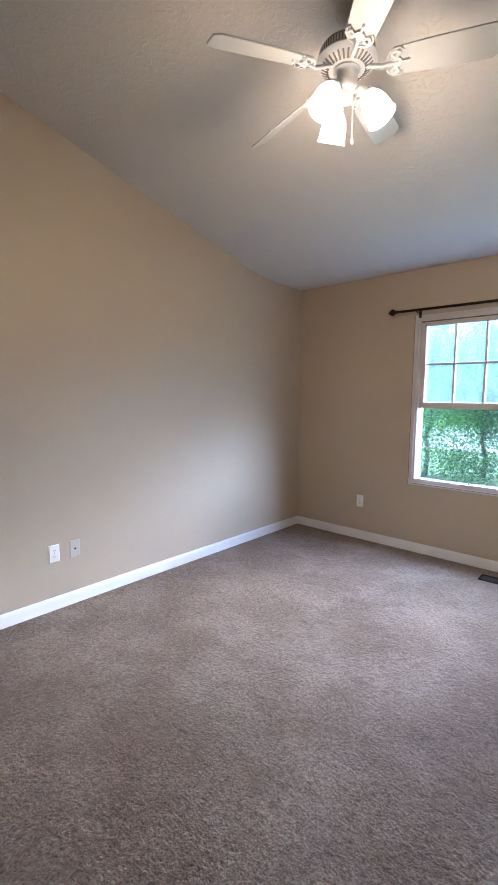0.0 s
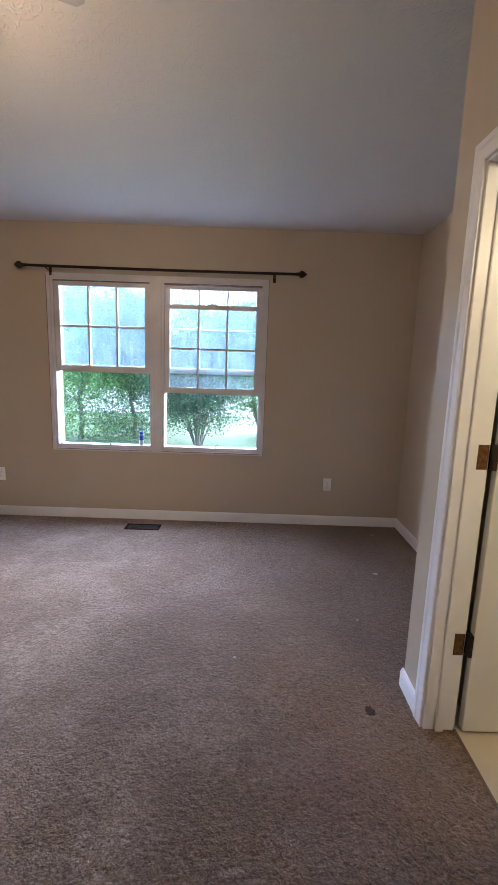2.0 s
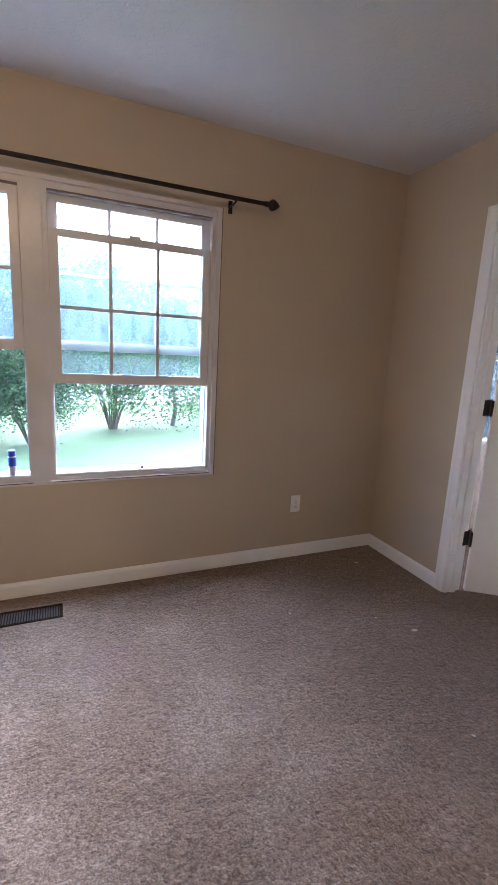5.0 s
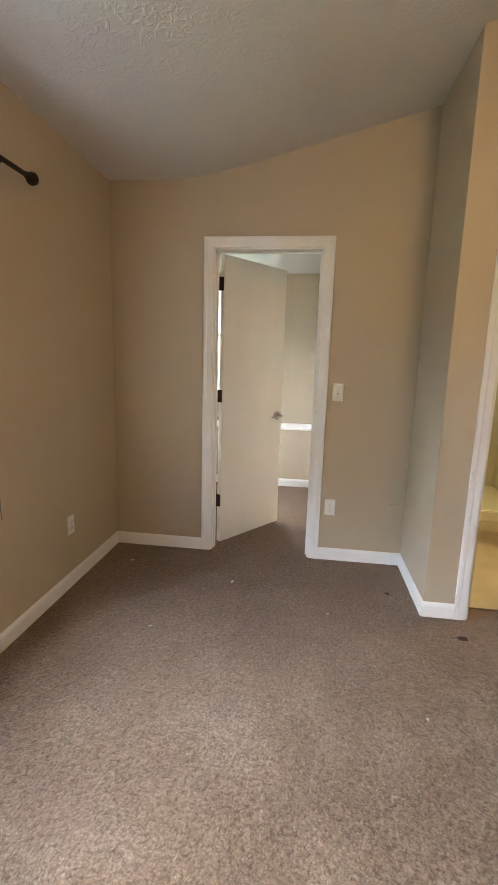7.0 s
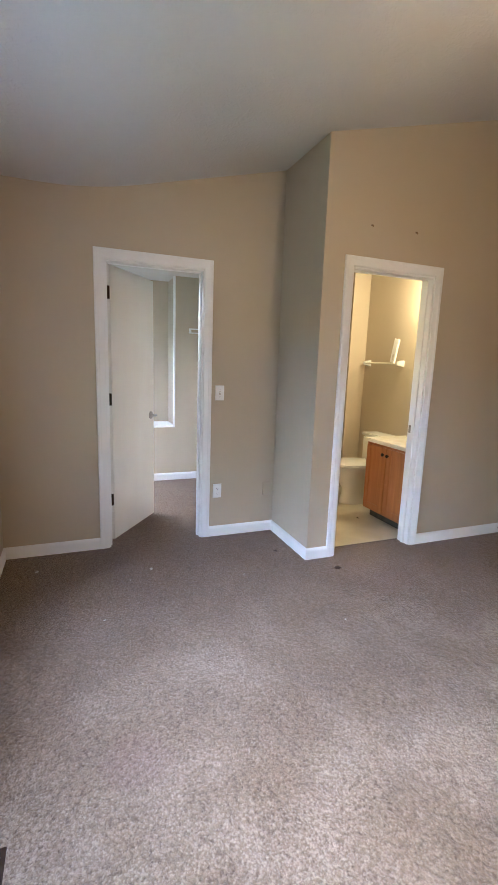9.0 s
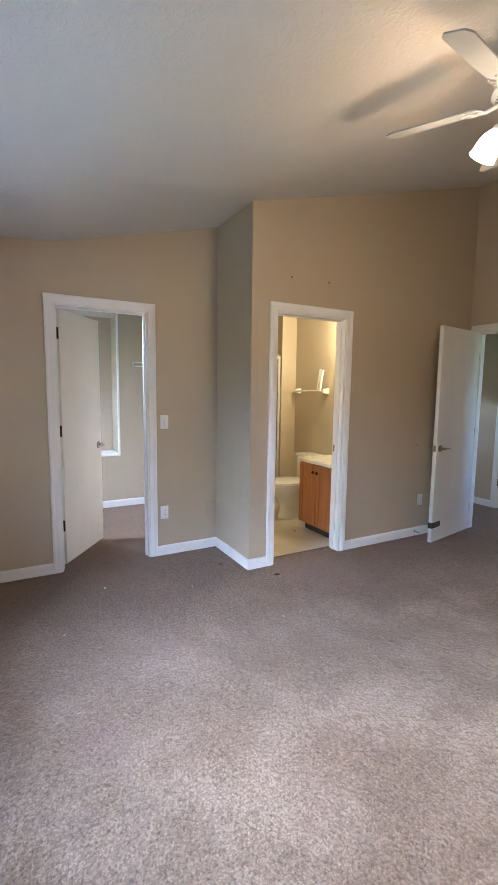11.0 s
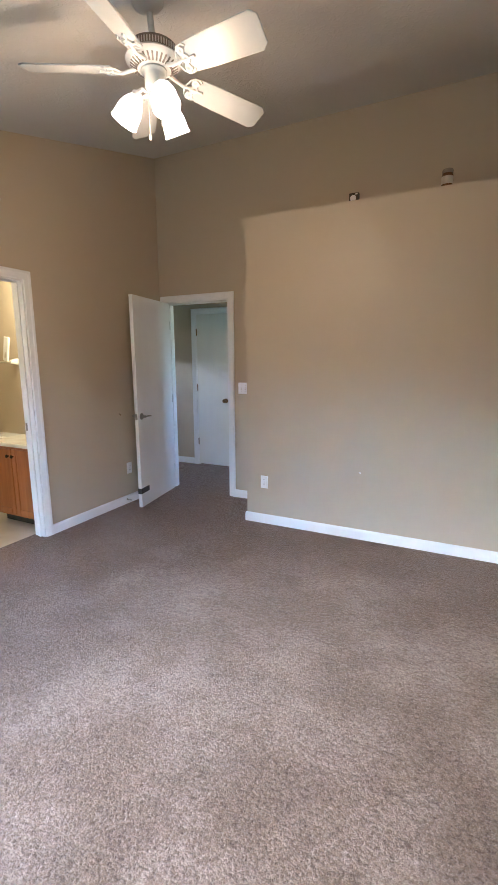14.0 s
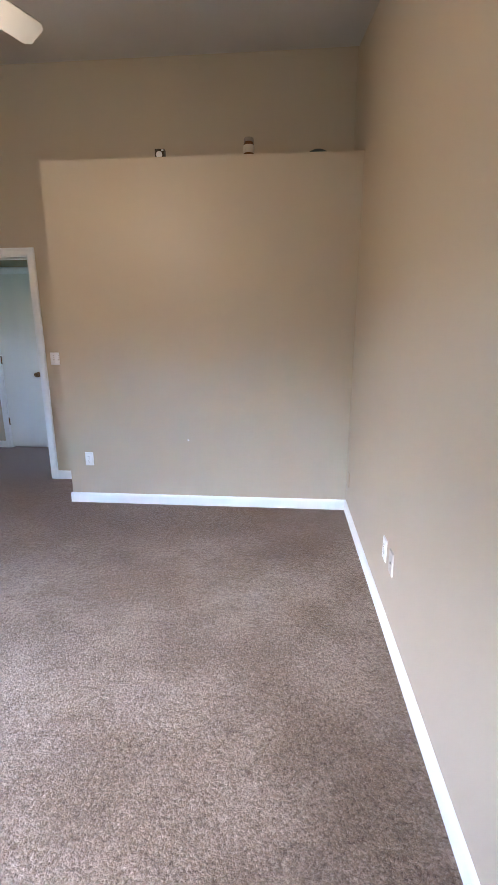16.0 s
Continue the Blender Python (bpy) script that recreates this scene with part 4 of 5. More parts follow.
for k in range(5):
    a = radians(26.5 + 72 * k)
    droop, pitch = BLADE_SET[k]
    base = Matrix.Rotation(a, 4, "Z") @ Matrix.Translation((0, 0, 2.605)) @ Matrix.Rotation(radians(droop), 4, "Y") @ Matrix.Rotation(radians(pitch), 4, "X")
    bm = bmesh.new()
    ol = blade_outline()
    bm_prism(bm, [(x, y, -0.003) for x, y in ol], [(x, y, 0.003) for x, y in ol])
    bmesh.ops.transform(bm, matrix=base, verts=bm.verts)
    bl = part("blade", bm, FANB, fan, "white fan blade with clipped corners", bevel=0.0015)
    bm = bmesh.new()
    # the iron: an arm, then a scrolled plate under the blade's root
    bm_tube(bm, [(0.060, 0, 0.010), (0.095, 0, -0.002), (0.130, 0, -0.012), (0.160, 0, -0.008)], 0.0085, 8, 0.0065)
    for y_, r_ in ((-0.030, 0.017), (0.0, 0.019), (0.030, 0.017)):
        bm_lathe(bm, [(r_ * 0.45, -0.010), (r_ * 0.9, -0.010), (r_, -0.0065), (r_, -0.0035), (r_ * 0.45, -0.0035)], Matrix.Translation((0.182 - abs(y_) * 0.25, y_, 0)), 14, cap=False)
    bm_tube(bm, [(0.140, -0.006, -0.008), (0.150, -0.032, -0.007), (0.166, -0.047, -0.005), (0.190, -0.050, -0.005), (0.204, -0.040, -0.005)], 0.0036, 6)
    bm_tube(bm, [(0.140, 0.006, -0.008), (0.150, 0.032, -0.007), (0.166, 0.047, -0.005), (0.190, 0.050, -0.005), (0.204, 0.040, -0.005)], 0.0036, 6)
    bm_tube(bm, [(0.150, 0.0, -0.009), (0.205, 0.0, -0.006), (0.226, 0.0, -0.005)], 0.005, 6)
    for x_, y_ in ((0.19, -0.034), (0.19, 0.034), (0.222, 0.0)):
        bm_lathe(bm, [(0.0, -0.012), (0.005, -0.011), (0.006, -0.003), (0.0, -0.003)], Matrix.Translation((x_, y_, 0)), 8)
    bmesh.ops.transform(bm, matrix=base, verts=bm.verts)
    part("blade_iron", bm, FANW, fan, "scrolled white blade bracket", smooth=True)

bm = bmesh.new()
bm_lathe(bm, [(0.0, 2.606), (0.050, 2.606), (0.052, 2.598), (0.045, 2.592), (0.041, 2.586), (0.041, 2.545), (0.036, 2.532), (0.028, 2.524), (0.028, 2.505), (0.016, 2.490), (0.0, 2.487)], seg=28)
part("light_kit", bm, FANW, fan, "white light kit housing", smooth=True)
for az in SHADE_AZ:
    a = radians(az)
    out = Vector((math.cos(a), math.sin(a), 0))
    bm = bmesh.new()
    bm_tube(bm, [out * 0.030 + Vector((0, 0, 2.527)), out * 0.052 + Vector((0, 0, 2.538)), out * 0.070 + Vector((0, 0, 2.530)), out * 0.080 + Vector((0, 0, 2.512))], 0.008, 10)
    part("lamp_arm", bm, FANW, fan, smooth=True)
    axis = (out * 0.52 + Vector((0, 0, -0.86))).normalized()
    m_ = Matrix.Translation(out * 0.074 + Vector((0, 0, 2.520))) @ axis.to_track_quat("Z", "Y").to_matrix().to_4x4()
    bm = bmesh.new()
    bm_lathe(bm, [(0.0, -0.008), (0.019, -0.006), (0.024, 0.004), (0.024, 0.022), (0.0, 0.024)], m_, 20)
    part("socket_cup", bm, FANW, fan, smooth=True)
    bm = bmesh.new()
    prof = [(0.022, 0.012), (0.030, 0.020), (0.042, 0.040), (0.050, 0.065), (0.052, 0.088), (0.053, 0.106), (0.057, 0.120)]
    prof += [(r - 0.003, z) for r, z in prof[::-1]]
    bm_lathe(bm, prof, m_, 28, cap=False)
    sh = part("shade", bm, SHADE, fan, "glowing frosted glass bell shade", smooth=True)
    bm = bmesh.new()
    bm_lathe(bm, [(0.0, 0.022), (0.012, 0.024), (0.014, 0.040), (0.024, 0.058), (0.028, 0.075), (0.022, 0.094), (0.0, 0.102)], m_, 16)
    part("bulb", bm, BULB, sh, "lit bulb", smooth=True)
for ox, oy, z1 in ((0.020, 0.018, 2.372), (-0.018, -0.016, 2.43)):
    bm = bmesh.new()
    for i in range(34):
        z = 2.500 - (2.500 - z1) * i / 33
        bm_lathe(bm, [(0.0, z - 0.0026), (0.0018, z - 0.0012), (0.0018, z + 0.0012), (0.0, z + 0.0026)], Matrix.Translation((ox, oy, 0)), 6)
    bm_lathe(bm, [(0.0, z1 - 0.030), (0.004, z1 - 0.026), (0.005, z1 - 0.012), (0.002, z1), (0.0, z1)], Matrix.Translation((ox, oy, 0)), 10)
    part("pull_chain", bm, NICKEL, fan, "beaded pull chain", smooth=True)

# ---- closet bits ----
cl = thing("shelf_bracket", plate_pose(XF, -1.80, 1.722, 180), "small white closet shelf bracket on the wall", "bracket")
part("arm", boxes((-0.085, 0.085, 0.0, 0.018, 0.016, 0.028), (-0.085, 0.085, 0.0, 0.018, -0.028, -0.016), (0.060, 0.085, 0.0, 0.018, -0.016, 0.016), (-0.085, -0.060, 0.0, 0.05, -0.016, 0.016)), PLASTIC, cl, bevel=0.002)
cw = thing("window_2", Matrix.Identity(4), "white double-hung closet window in the deep recess", "window", kind="structure")
wy0, wy1, wz0, wz1 = -0.80, -0.20, 0.68, ZC2
part("window_frame", boxes((NX - 0.004, NX + 0.11, wy0, wy0 + 0.04, wz0, wz1)), VINYLW, cw, bevel=0.002)
part("window_frame", boxes((NX - 0.004, NX + 0.11, wy1 - 0.04, wy1, wz0, wz1)), VINYLW, cw, bevel=0.002)
part("window_frame", boxes((NX - 0.004, NX + 0.11, wy0 + 0.04, wy1 - 0.04, wz0, wz0 + 0.04)), VINYLW, cw, bevel=0.002)
part("window_frame", boxes((NX - 0.004, NX + 0.11, wy0 + 0.04, wy1 - 0.04, wz1 - 0.05, wz1)), VINYLW, cw, bevel=0.002)
part("meeting_rail", boxes((NX + 0.03, NX + 0.07, wy0 + 0.04, wy1 - 0.04, 1.60, 1.65)), VINYLW, cw, bevel=0.002)
part("bottom_rail", boxes((NX + 0.03, NX + 0.07, wy0 + 0.04, wy1 - 0.04, 0.72, 0.98)), VINYLW, cw, bevel=0.002)
p_ = part("pane", boxes((NX + 0.048, NX + 0.052, wy0 + 0.04, wy1 - 0.04, 0.98, wz1 - 0.05)), PANE_PLAIN, cw)
p_.visible_shadow = False

# no window is known here: added out of view to brighten the closet
cn = thing("added_closet_window", Matrix.Identity(4), "unseen white closet window, added on the window wall for daylight", "window", kind="structure")
for d in ((5.05, 5.08, 0.02, 0.14, 0.70, 2.06), (5.77, 5.80, 0.02, 0.14, 0.70, 2.06), (5.08, 5.77, 0.02, 0.14, 0.70, 0.73), (5.08, 5.77, 0.02, 0.14, 2.03, 2.06), (5.08, 5.77, 0.05, 0.09, 1.36, 1.40)):
    part("window_frame", boxes(d), VINYLW, cn, bevel=0.002)

p_ = part("pane", boxes((5.08, 5.77, 0.095, 0.099, 0.73, 2.03)), PANE_PLAIN, cn)
p_.visible_shadow = False

# ---- bathroom ----
VX0, VX1, VY, VZ = 3.722, 4.295, -2.99, 0.722
van = thing("bathroom_vanity", Matrix.Translation((0, 0, 0)), "honey oak bathroom vanity cabinet with two doors", "cabinet")
part("carcass", boxes((VX0, VX1, YBS + 0.002, VY - 0.019, 0.095, VZ)), OAK, van, bevel=0.001)
part("toe_kick", boxes((VX0, VX1 - 0.003, YBS + 0.002, VY - 0.080, 0.004, 0.095)), SLOT, van, "black recessed toe kick")
part("face_frame", boxes((VX0, VX0 + 0.035, VY - 0.019, VY, 0.095, VZ), (VX1 - 0.035, VX1, VY - 0.019, VY, 0.095, VZ), (VX0 + 0.035, VX1 - 0.035, VY - 0.019, VY, VZ - 0.04, VZ), (VX0 + 0.035, VX1 - 0.035, VY - 0.019, VY, 0.095, 0.125)), OAK, van)
xm = (VX0 + VX1) / 2
for a, b, kx in ((VX0 + 0.015, xm - 0.004, xm - 0.030), (xm + 0.004, VX1 - 0.015, xm + 0.030)):
    z0, z1 = 0.115, VZ - 0.022
    d = part("cabinet_door", boxes((a + 0.05, b - 0.05, VY + 0.004, VY + 0.012, z0 + 0.05, z1 - 0.05)), OAK, van, "honey oak framed door")
    part("stile", boxes((a, a + 0.052, VY + 0.001, VY + 0.019, z0, z1)), OAK, d, bevel=0.003)
    part("stile", boxes((b - 0.052, b, VY + 0.001, VY + 0.019, z0, z1)), OAK, d, bevel=0.003)
    part("rail", boxes((a + 0.052, b - 0.052, VY + 0.001, VY + 0.0185, z0, z0 + 0.052)), OAK, d, bevel=0.003)
    part("rail", boxes((a + 0.052, b - 0.052, VY + 0.001, VY + 0.0185, z1 - 0.052, z1)), OAK, d, bevel=0.003)
    bm = bmesh.new()
    bm_lathe(bm, [(0, 0), (0.006, 0), (0.006, 0.010), (0.014, 0.016), (0.015, 0.022), (0.010, 0.027), (0, 0.028)], Matrix.Translation((kx, VY + 0.018, z1 - 0.06)) @ Matrix.Rotation(radians(-90), 4, "X"), 14)
    part("knob", bm, RODM, d, "dark round knob", smooth=True)
ct = thing("countertop", Matrix.Identity(4), "cream cultured marble vanity top with a low backsplash", "countertop")
part("slab", boxes((VX0 - 0.004, VX1 + 0.018, YBS + 0.002, VY + 0.030, VZ, VZ + 0.032)), CTOP, ct, bevel=0.006)
part("backsplash", boxes((VX0 - 0.004, VX1 + 0.018, YBS + 0.002, YBS + 0.022, VZ + 0.032, VZ + 0.12)), CTOP, ct, bevel=0.004)

# toilet
TX = 4.69
toi = thing("toilet", Matrix.Translation((TX, YBS, 0.004)), "white porcelain toilet with its lid shut", "toilet")


def oval(bm, rings, n=28):
    """Rings of (half width, back y, front y, z) made into a solid."""
    loops = []
    for w, yb, yf, z in rings:
        loop = []
        cy, ry = (yb + yf) / 2, (yf - yb) / 2
        for i in range(n):
            a = 2 * math.pi * i / n
            x, y = math.cos(a), math.sin(a)
            k = 0.82 if y < 0 else 1.0
            loop.append(bm.verts.new((w * math.copysign(abs(x) ** k, x), cy + ry * y, z)))
        loops.append(loop)
    for a, b in zip(loops, loops[1:]):
        for i in range(n):
            bm.faces.new((a[i], a[(i + 1) % n], b[(i + 1) % n], b[i]))
    bm.faces.new(loops[0][::-1])
    bm.faces.new(loops[-1])


bm = bmesh.new()
oval(bm, [(0.118, 0.10, 0.58, 0.0), (0.118, 0.10, 0.58, 0.03), (0.102, 0.12, 0.56, 0.09), (0.104, 0.13, 0.565, 0.16), (0.135, 0.15, 0.61, 0.225), (0.168, 0.17, 0.66, 0.29), (0.180, 0.18, 0.68, 0.34), (0.182, 0.18, 0.685, 0.375), (0.180, 0.18, 0.683, 0.390)])
part("bowl", bm, PORC, toi, "white porcelain bowl and foot", smooth=True)
bm = bmesh.new()
oval(bm, [(0.180, 0.20, 0.69, 0.390), (0.188, 0.195, 0.700, 0.396), (0.188, 0.195, 0.700, 0.408), (0.183, 0.20, 0.695, 0.412)])
part("seat", bm, PORC, toi, "white seat", smooth=True)
bm = bmesh.new()
oval(bm, [(0.184, 0.20, 0.694, 0.413), (0.188, 0.198, 0.698, 0.418), (0.184, 0.20, 0.690, 0.428), (0.140, 0.24, 0.63, 0.434)])
part("lid", bm, PORC, toi, "white lid", smooth=True)
part("tank", boxes((-0.225, 0.225, 0.012, 0.195, 0.385, 0.665)), PORC, toi, "white tank", bevel=0.018)
part("tank_lid", boxes((-0.235, 0.235, 0.006, 0.207, 0.665, 0.695)), PORC, toi, bevel=0.008)
part("shelf", boxes((-0.10, 0.10, 0.03, 0.24, 0.30, 0.392)), PORC, toi, bevel=0.015)
bm = bmesh.new()
bm_tube(bm, [(-0.17, 0.20, 0.62), (-0.17, 0.215, 0.62), (-0.10, 0.218, 0.615)], 0.006, 8)
part("flush_lever", bm, CHROME, toi, smooth=True)
bm = bmesh.new()
bm_tube(bm, [(-0.19, 0.004, 0.16), (-0.19, 0.06, 0.16), (-0.185, 0.08, 0.22), (-0.17, 0.09, 0.385)], 0.006, 8)
part("supply_line", bm, CHROME, toi, smooth=True)

# towel bar with a white packet leaning on its end
tb = thing("towel_bar", Matrix.Translation((0, 0, 0)), "white ceramic towel bar on the bathroom wall", "towel bar")
for x in (5.16, 4.62):
    bm = bmesh.new()
    bm_prism(bm, [(x - 0.035, YBS, 1.395), (x + 0.035, YBS, 1.395), (x + 0.035, YBS, 1.465), (x - 0.035, YBS, 1.465)], [(x - 0.018, YBS + 0.075, 1.412), (x + 0.018, YBS + 0.075, 1.412), (x + 0.018, YBS + 0.075, 1.448), (x - 0.018, YBS + 0.075, 1.448)])
    part("post", bm, PORC, tb, bevel=0.006)
bm = bmesh.new()
bm_tube(bm, [(4.62, YBS + 0.060, 1.43), (5.16, YBS + 0.060, 1.43)], 0.010, 12)
part("bar", bm, CTOP, tb, smooth=True)
pk = thing("paper_packet", Matrix.Translation((4.68, YBS + 0.078, 1.440)) @ Matrix.Rotation(radians(-12), 4, "Y"), "small white packet leaning on the towel bar", "packet")
part("packet", boxes((-0.035, 0.035, -0.010, 0.010, 0.0, 0.235)), PLASTIC, pk, bevel=0.004)
part("print", boxes((-0.010, -0.004, 0.0102, 0.0108, 0.03, 0.09), (0.002, 0.008, 0.0102, 0.0108, 0.03, 0.075)), LABELP, pk)

# vanity light on the wall over the basin
vl = thing("vanity_light", Matrix.Translation((4.0, YBS, 2.02)), "bathroom bar light with two lit globes over the vanity", "wall lamp")
part("back_plate", boxes((-0.20, 0.20, 0.0, 0.03, -0.05, 0.05)), CHROME, vl, bevel=0.004)
for x in (-0.10, 0.10):
    bm = bmesh.new()
    bm_lathe(bm, [(0.0, 0.028), (0.022, 0.030), (0.022, 0.045), (0.045, 0.065), (0.050, 0.090), (0.042, 0.120), (0.0, 0.138)], Matrix.Translation((x, 0, 0)) @ Matrix.Rotation(radians(-90), 4, "X"), 20)
    part("globe", bm, SHADE, vl, "lit globe", smooth=True)

# shower
sh = thing("shower", Matrix.Identity(4), "small shower stall with a white framed glass door", "shower")
SX = 5.275
part("surround", boxes((SX + 0.04, 6.19, -3.358, -3.346, 0.10, 1.88), (6.178, 6.198, -3.346, -2.14, 0.10, 1.88)), SHOWERW, sh, "cream plastic wall surround", bevel=0.002)
part("tray", boxes((SX - 0.02, 6.198, -3.358, -2.13, 0.004, 0.10)), SHOWERW, sh, "cream shower tray", bevel=0.010)
part("door_frame", boxes((SX, SX + 0.035, -3.356, -3.328, 0.10, 1.85)), SHFRAME, sh, bevel=0.003)
part("door_frame", boxes((SX, SX + 0.04, -2.18, -2.14, 0.10, 1.86)), SHFRAME, sh, bevel=0.003)
part("door_frame", boxes((SX, SX + 0.035, -3.328, -2.18, 1.81, 1.85)), SHFRAME, sh, bevel=0.003)
gl = part("glass_door", boxes((SX + 0.017, SX + 0.023, -3.328, -2.18, 0.10, 1.81)), SHGLASS, sh, "clear glass door")
gl.visible_shadow = False
part("door_stile", boxes((SX + 0.008, SX + 0.028, -3.318, -3.300, 0.10, 1.80)), CHROME, sh, bevel=0.003)
bm = bmesh.new()
bm_lathe(bm, [(0, 0), (0.055, 0), (0.055, 0.006), (0.028, 0.014), (0.024, 0.045), (0.0, 0.05)], Matrix.Translation((5.77, -3.346, 0.975)) @ Matrix.Rotation(radians(-90), 4, "X"), 22)
part("valve", bm, CHROME, sh, "chrome valve knob", smooth=True)
bm = bmesh.new()
bm_tube(bm, [(5.77, -3.36, 2.05), (5.78, -3.29, 2.06), (5.85, -3.27, 2.02)], 0.010, 10)
bm_lathe(bm, [(0, 0), (0.012, 0.0), (0.035, 0.03), (0.036, 0.045), (0, 0.045)], Matrix.Translation((5.86, -3.28, 2.02)) @ Matrix.Rotation(radians(140), 4, "X"), 16)
part("shower_head", bm, RODM, sh, smooth=True)
bm = bmesh.new()
bm_tube(bm, [(5.86, -3.28, 2.0), (5.90, -3.31, 1.78), (5.83, -3.31, 1.62), (5.79, -3.32, 1.45), (5.80, -3.325, 1.34), (5.83, -3.33, 1.30), (5.87, -3.33, 1.38)], 0.007, 8)
part("hose", bm, NICKEL, sh, smooth=True)
part("soap_dish", boxes((5.93, 6.04, -3.346, -3.27, 1.06, 1.08), (5.93, 6.04, -3.346, -3.336, 1.06, 1.17)), PORC, sh, bevel=0.004)

# ---- things left on the ledge ----
cb = thing("small_card", Matrix.Translation((1.405, YP - 0.045, ZP)), "small dark card box with a white disc on the ledge", "box")
part("box", boxes((-0.034, 0.034, -0.018, 0.018, 0.0, 0.058)), CARDBK, cb, bevel=0.001)
bm = bmesh.new()
bm_lathe(bm, [(0, 0), (0.022, 0), (0.022, 0.0012), (0, 0.0012)], Matrix.Translation((0.004, 0.0182, 0.022)) @ Matrix.Rotation(radians(-90), 4, "X"), 20)
part("disc", bm, PLASTIC, cb, "white printed disc")
part("sticker", boxes((-0.028, -0.012, 0.0182, 0.0190, 0.044, 0.054)), PLASTIC, cb)
jar = thing("glass_jar", Matrix.Translation((0.785, YP - 0.07, ZP)), "brown jar with a pale label on the ledge", "jar")
bm = bmesh.new()
bm_lathe(bm, [(0, 0), (0.034, 0), (0.037, 0.004), (0.037, 0.078), (0.032, 0.092), (0, 0.094)], seg=24)
part("body", bm, JARG, jar, smooth=True)
bm = bmesh.new()
bm_lathe(bm, [(0.0376, 0.022), (0.0378, 0.023), (0.0378, 0.070), (0.0376, 0.071)], seg=24, cap=False)
for f in [f for f in bm.faces if f.calc_center_median().y < 0.012]:
    bm.faces.remove(f)
part("label", bm, LABELP, jar, "pale paper label", smooth=True)
bm = bmesh.new()
bm_lathe(bm, [(0.0, 0.092), (0.034, 0.092), (0.035, 0.095), (0.035, 0.112), (0.031, 0.118), (0, 0.119)], seg=24)
part("lid", bm, DUSTY, jar, "dull brown lid", smooth=True)
cap = thing("folded_cloth", Matrix.Translation((0.305, YP - 0.12, ZP)), "faded blue cloth folded on the ledge", "cloth")
bm = bmesh.new()
oval(bm, [(0.078, -0.06, 0.06, 0.0), (0.083, -0.064, 0.064, 0.010), (0.068, -0.055, 0.052, 0.034), (0.040, -0.035, 0.030, 0.048), (0.018, -0.016, 0.012, 0.051)])
part("cloth", bm, TEAL, cap, smooth=True)

# ---- marks and litter on the carpet ----
rng = random.Random(4)


def blot(name, x, y, r, mat, label, category, h=0.003, n=14, sx=1.0, seed=1):
    q = random.Random(seed)
    bm = bmesh.new()
    rim = [(sx * r * math.cos(2 * math.pi * i / n) * q.uniform(0.6, 1.15), r * math.sin(2 * math.pi * i / n) * q.uniform(0.6, 1.15)) for i in range(n)]
    bm_prism(bm, [(a, b, 0.0) for a, b in rim], [(a * 0.8, b * 0.8, h) for a, b in rim])
    root = thing(name, Matrix.Translation((x, y, 0.0)) @ Matrix.Rotation(q.uniform(0, 3), 4, "Z"), label, category)
    part("patch", bm, mat, root)


blot("burn_mark", 3.413, -2.158, 0.021, STAIN, "dark burnt spot in the carpet near the bathroom door", "stain", 0.0015, n=22, sx=1.5, seed=3)
blot("burn_mark", 3.80, -1.86, 0.014, STAIN, "small dark spot in the carpet by the jog", "stain", 0.0015, n=18, sx=1.6, seed=5)
for i, (x, y, r) in enumerate(((3.78, -0.93, 0.016), (3.95, -0.22, 0.016), (3.25, -0.60, 0.008), (3.52, -1.50, 0.008), (2.85, -1.85, 0.008), (3.66, -0.78, 0.006))):
    blot("paper_scrap", x, y, r * 0.62, FLUFF, "tiny pale scrap of paper on the carpet", "scrap", 0.003, 7, 1.8, 20 + i)

crumb = bmesh.new()
bm_prism(crumb, [(-0.016, -0.006, 0), (0.014, -0.009, 0), (0.018, 0.004, 0), (-0.010, 0.008, 0)], [(-0.012, -0.003, 0.003), (0.010, -0.006, 0.004), (0.012, 0.002, 0.003), (-0.008, 0.005, 0.004)])
scrap = thing("scrap", Matrix.Translation((4.24, -2.90, 0.0042)), "small dark scrap on the cream bathroom floor", "litter")
part("patch", crumb, STAIN, scrap)

# ---- outside ----
bm = bmesh.new()
GX, GZ = 420.0, -0.42
bm.faces.new([bm.verts.new(p) for p in ((-GX, -GX, GZ), (GX, -GX, GZ), (GX, GX, GZ), (-GX, GX, GZ))])
structure("ground", bm, GRASS, "bright green mown lawn", "lawn")


def leaf_mesh(q, centre_pts, count, size, spread):
    """Small folded leaves strewn round a set of points."""
    vs, fs = [], []
    for _ in range(count):
        c = q.choice(centre_pts)
        p = Vector(c) + Vector((q.gauss(0, spread), q.gauss(0, spread), q.gauss(0, spread * 0.8)))
        a = Euler((q.uniform(0, 6.3), q.uniform(0, 6.3), q.uniform(0, 6.3))).to_matrix()
        s = size * q.uniform(0.6, 1.3)
        n = len(vs)
        for l in ((0, -s, 0), (s * 0.42, 0, s * 0.12), (0, s, 0), (-s * 0.42, 0, s * 0.12)):
            vs.append(tuple(p + a @ Vector(l)))
        fs.append((n, n + 1, n + 2, n + 3))
    me = bpy.data.meshes.new("crown")
    me.from_pydata(vs, [], fs)
    return me


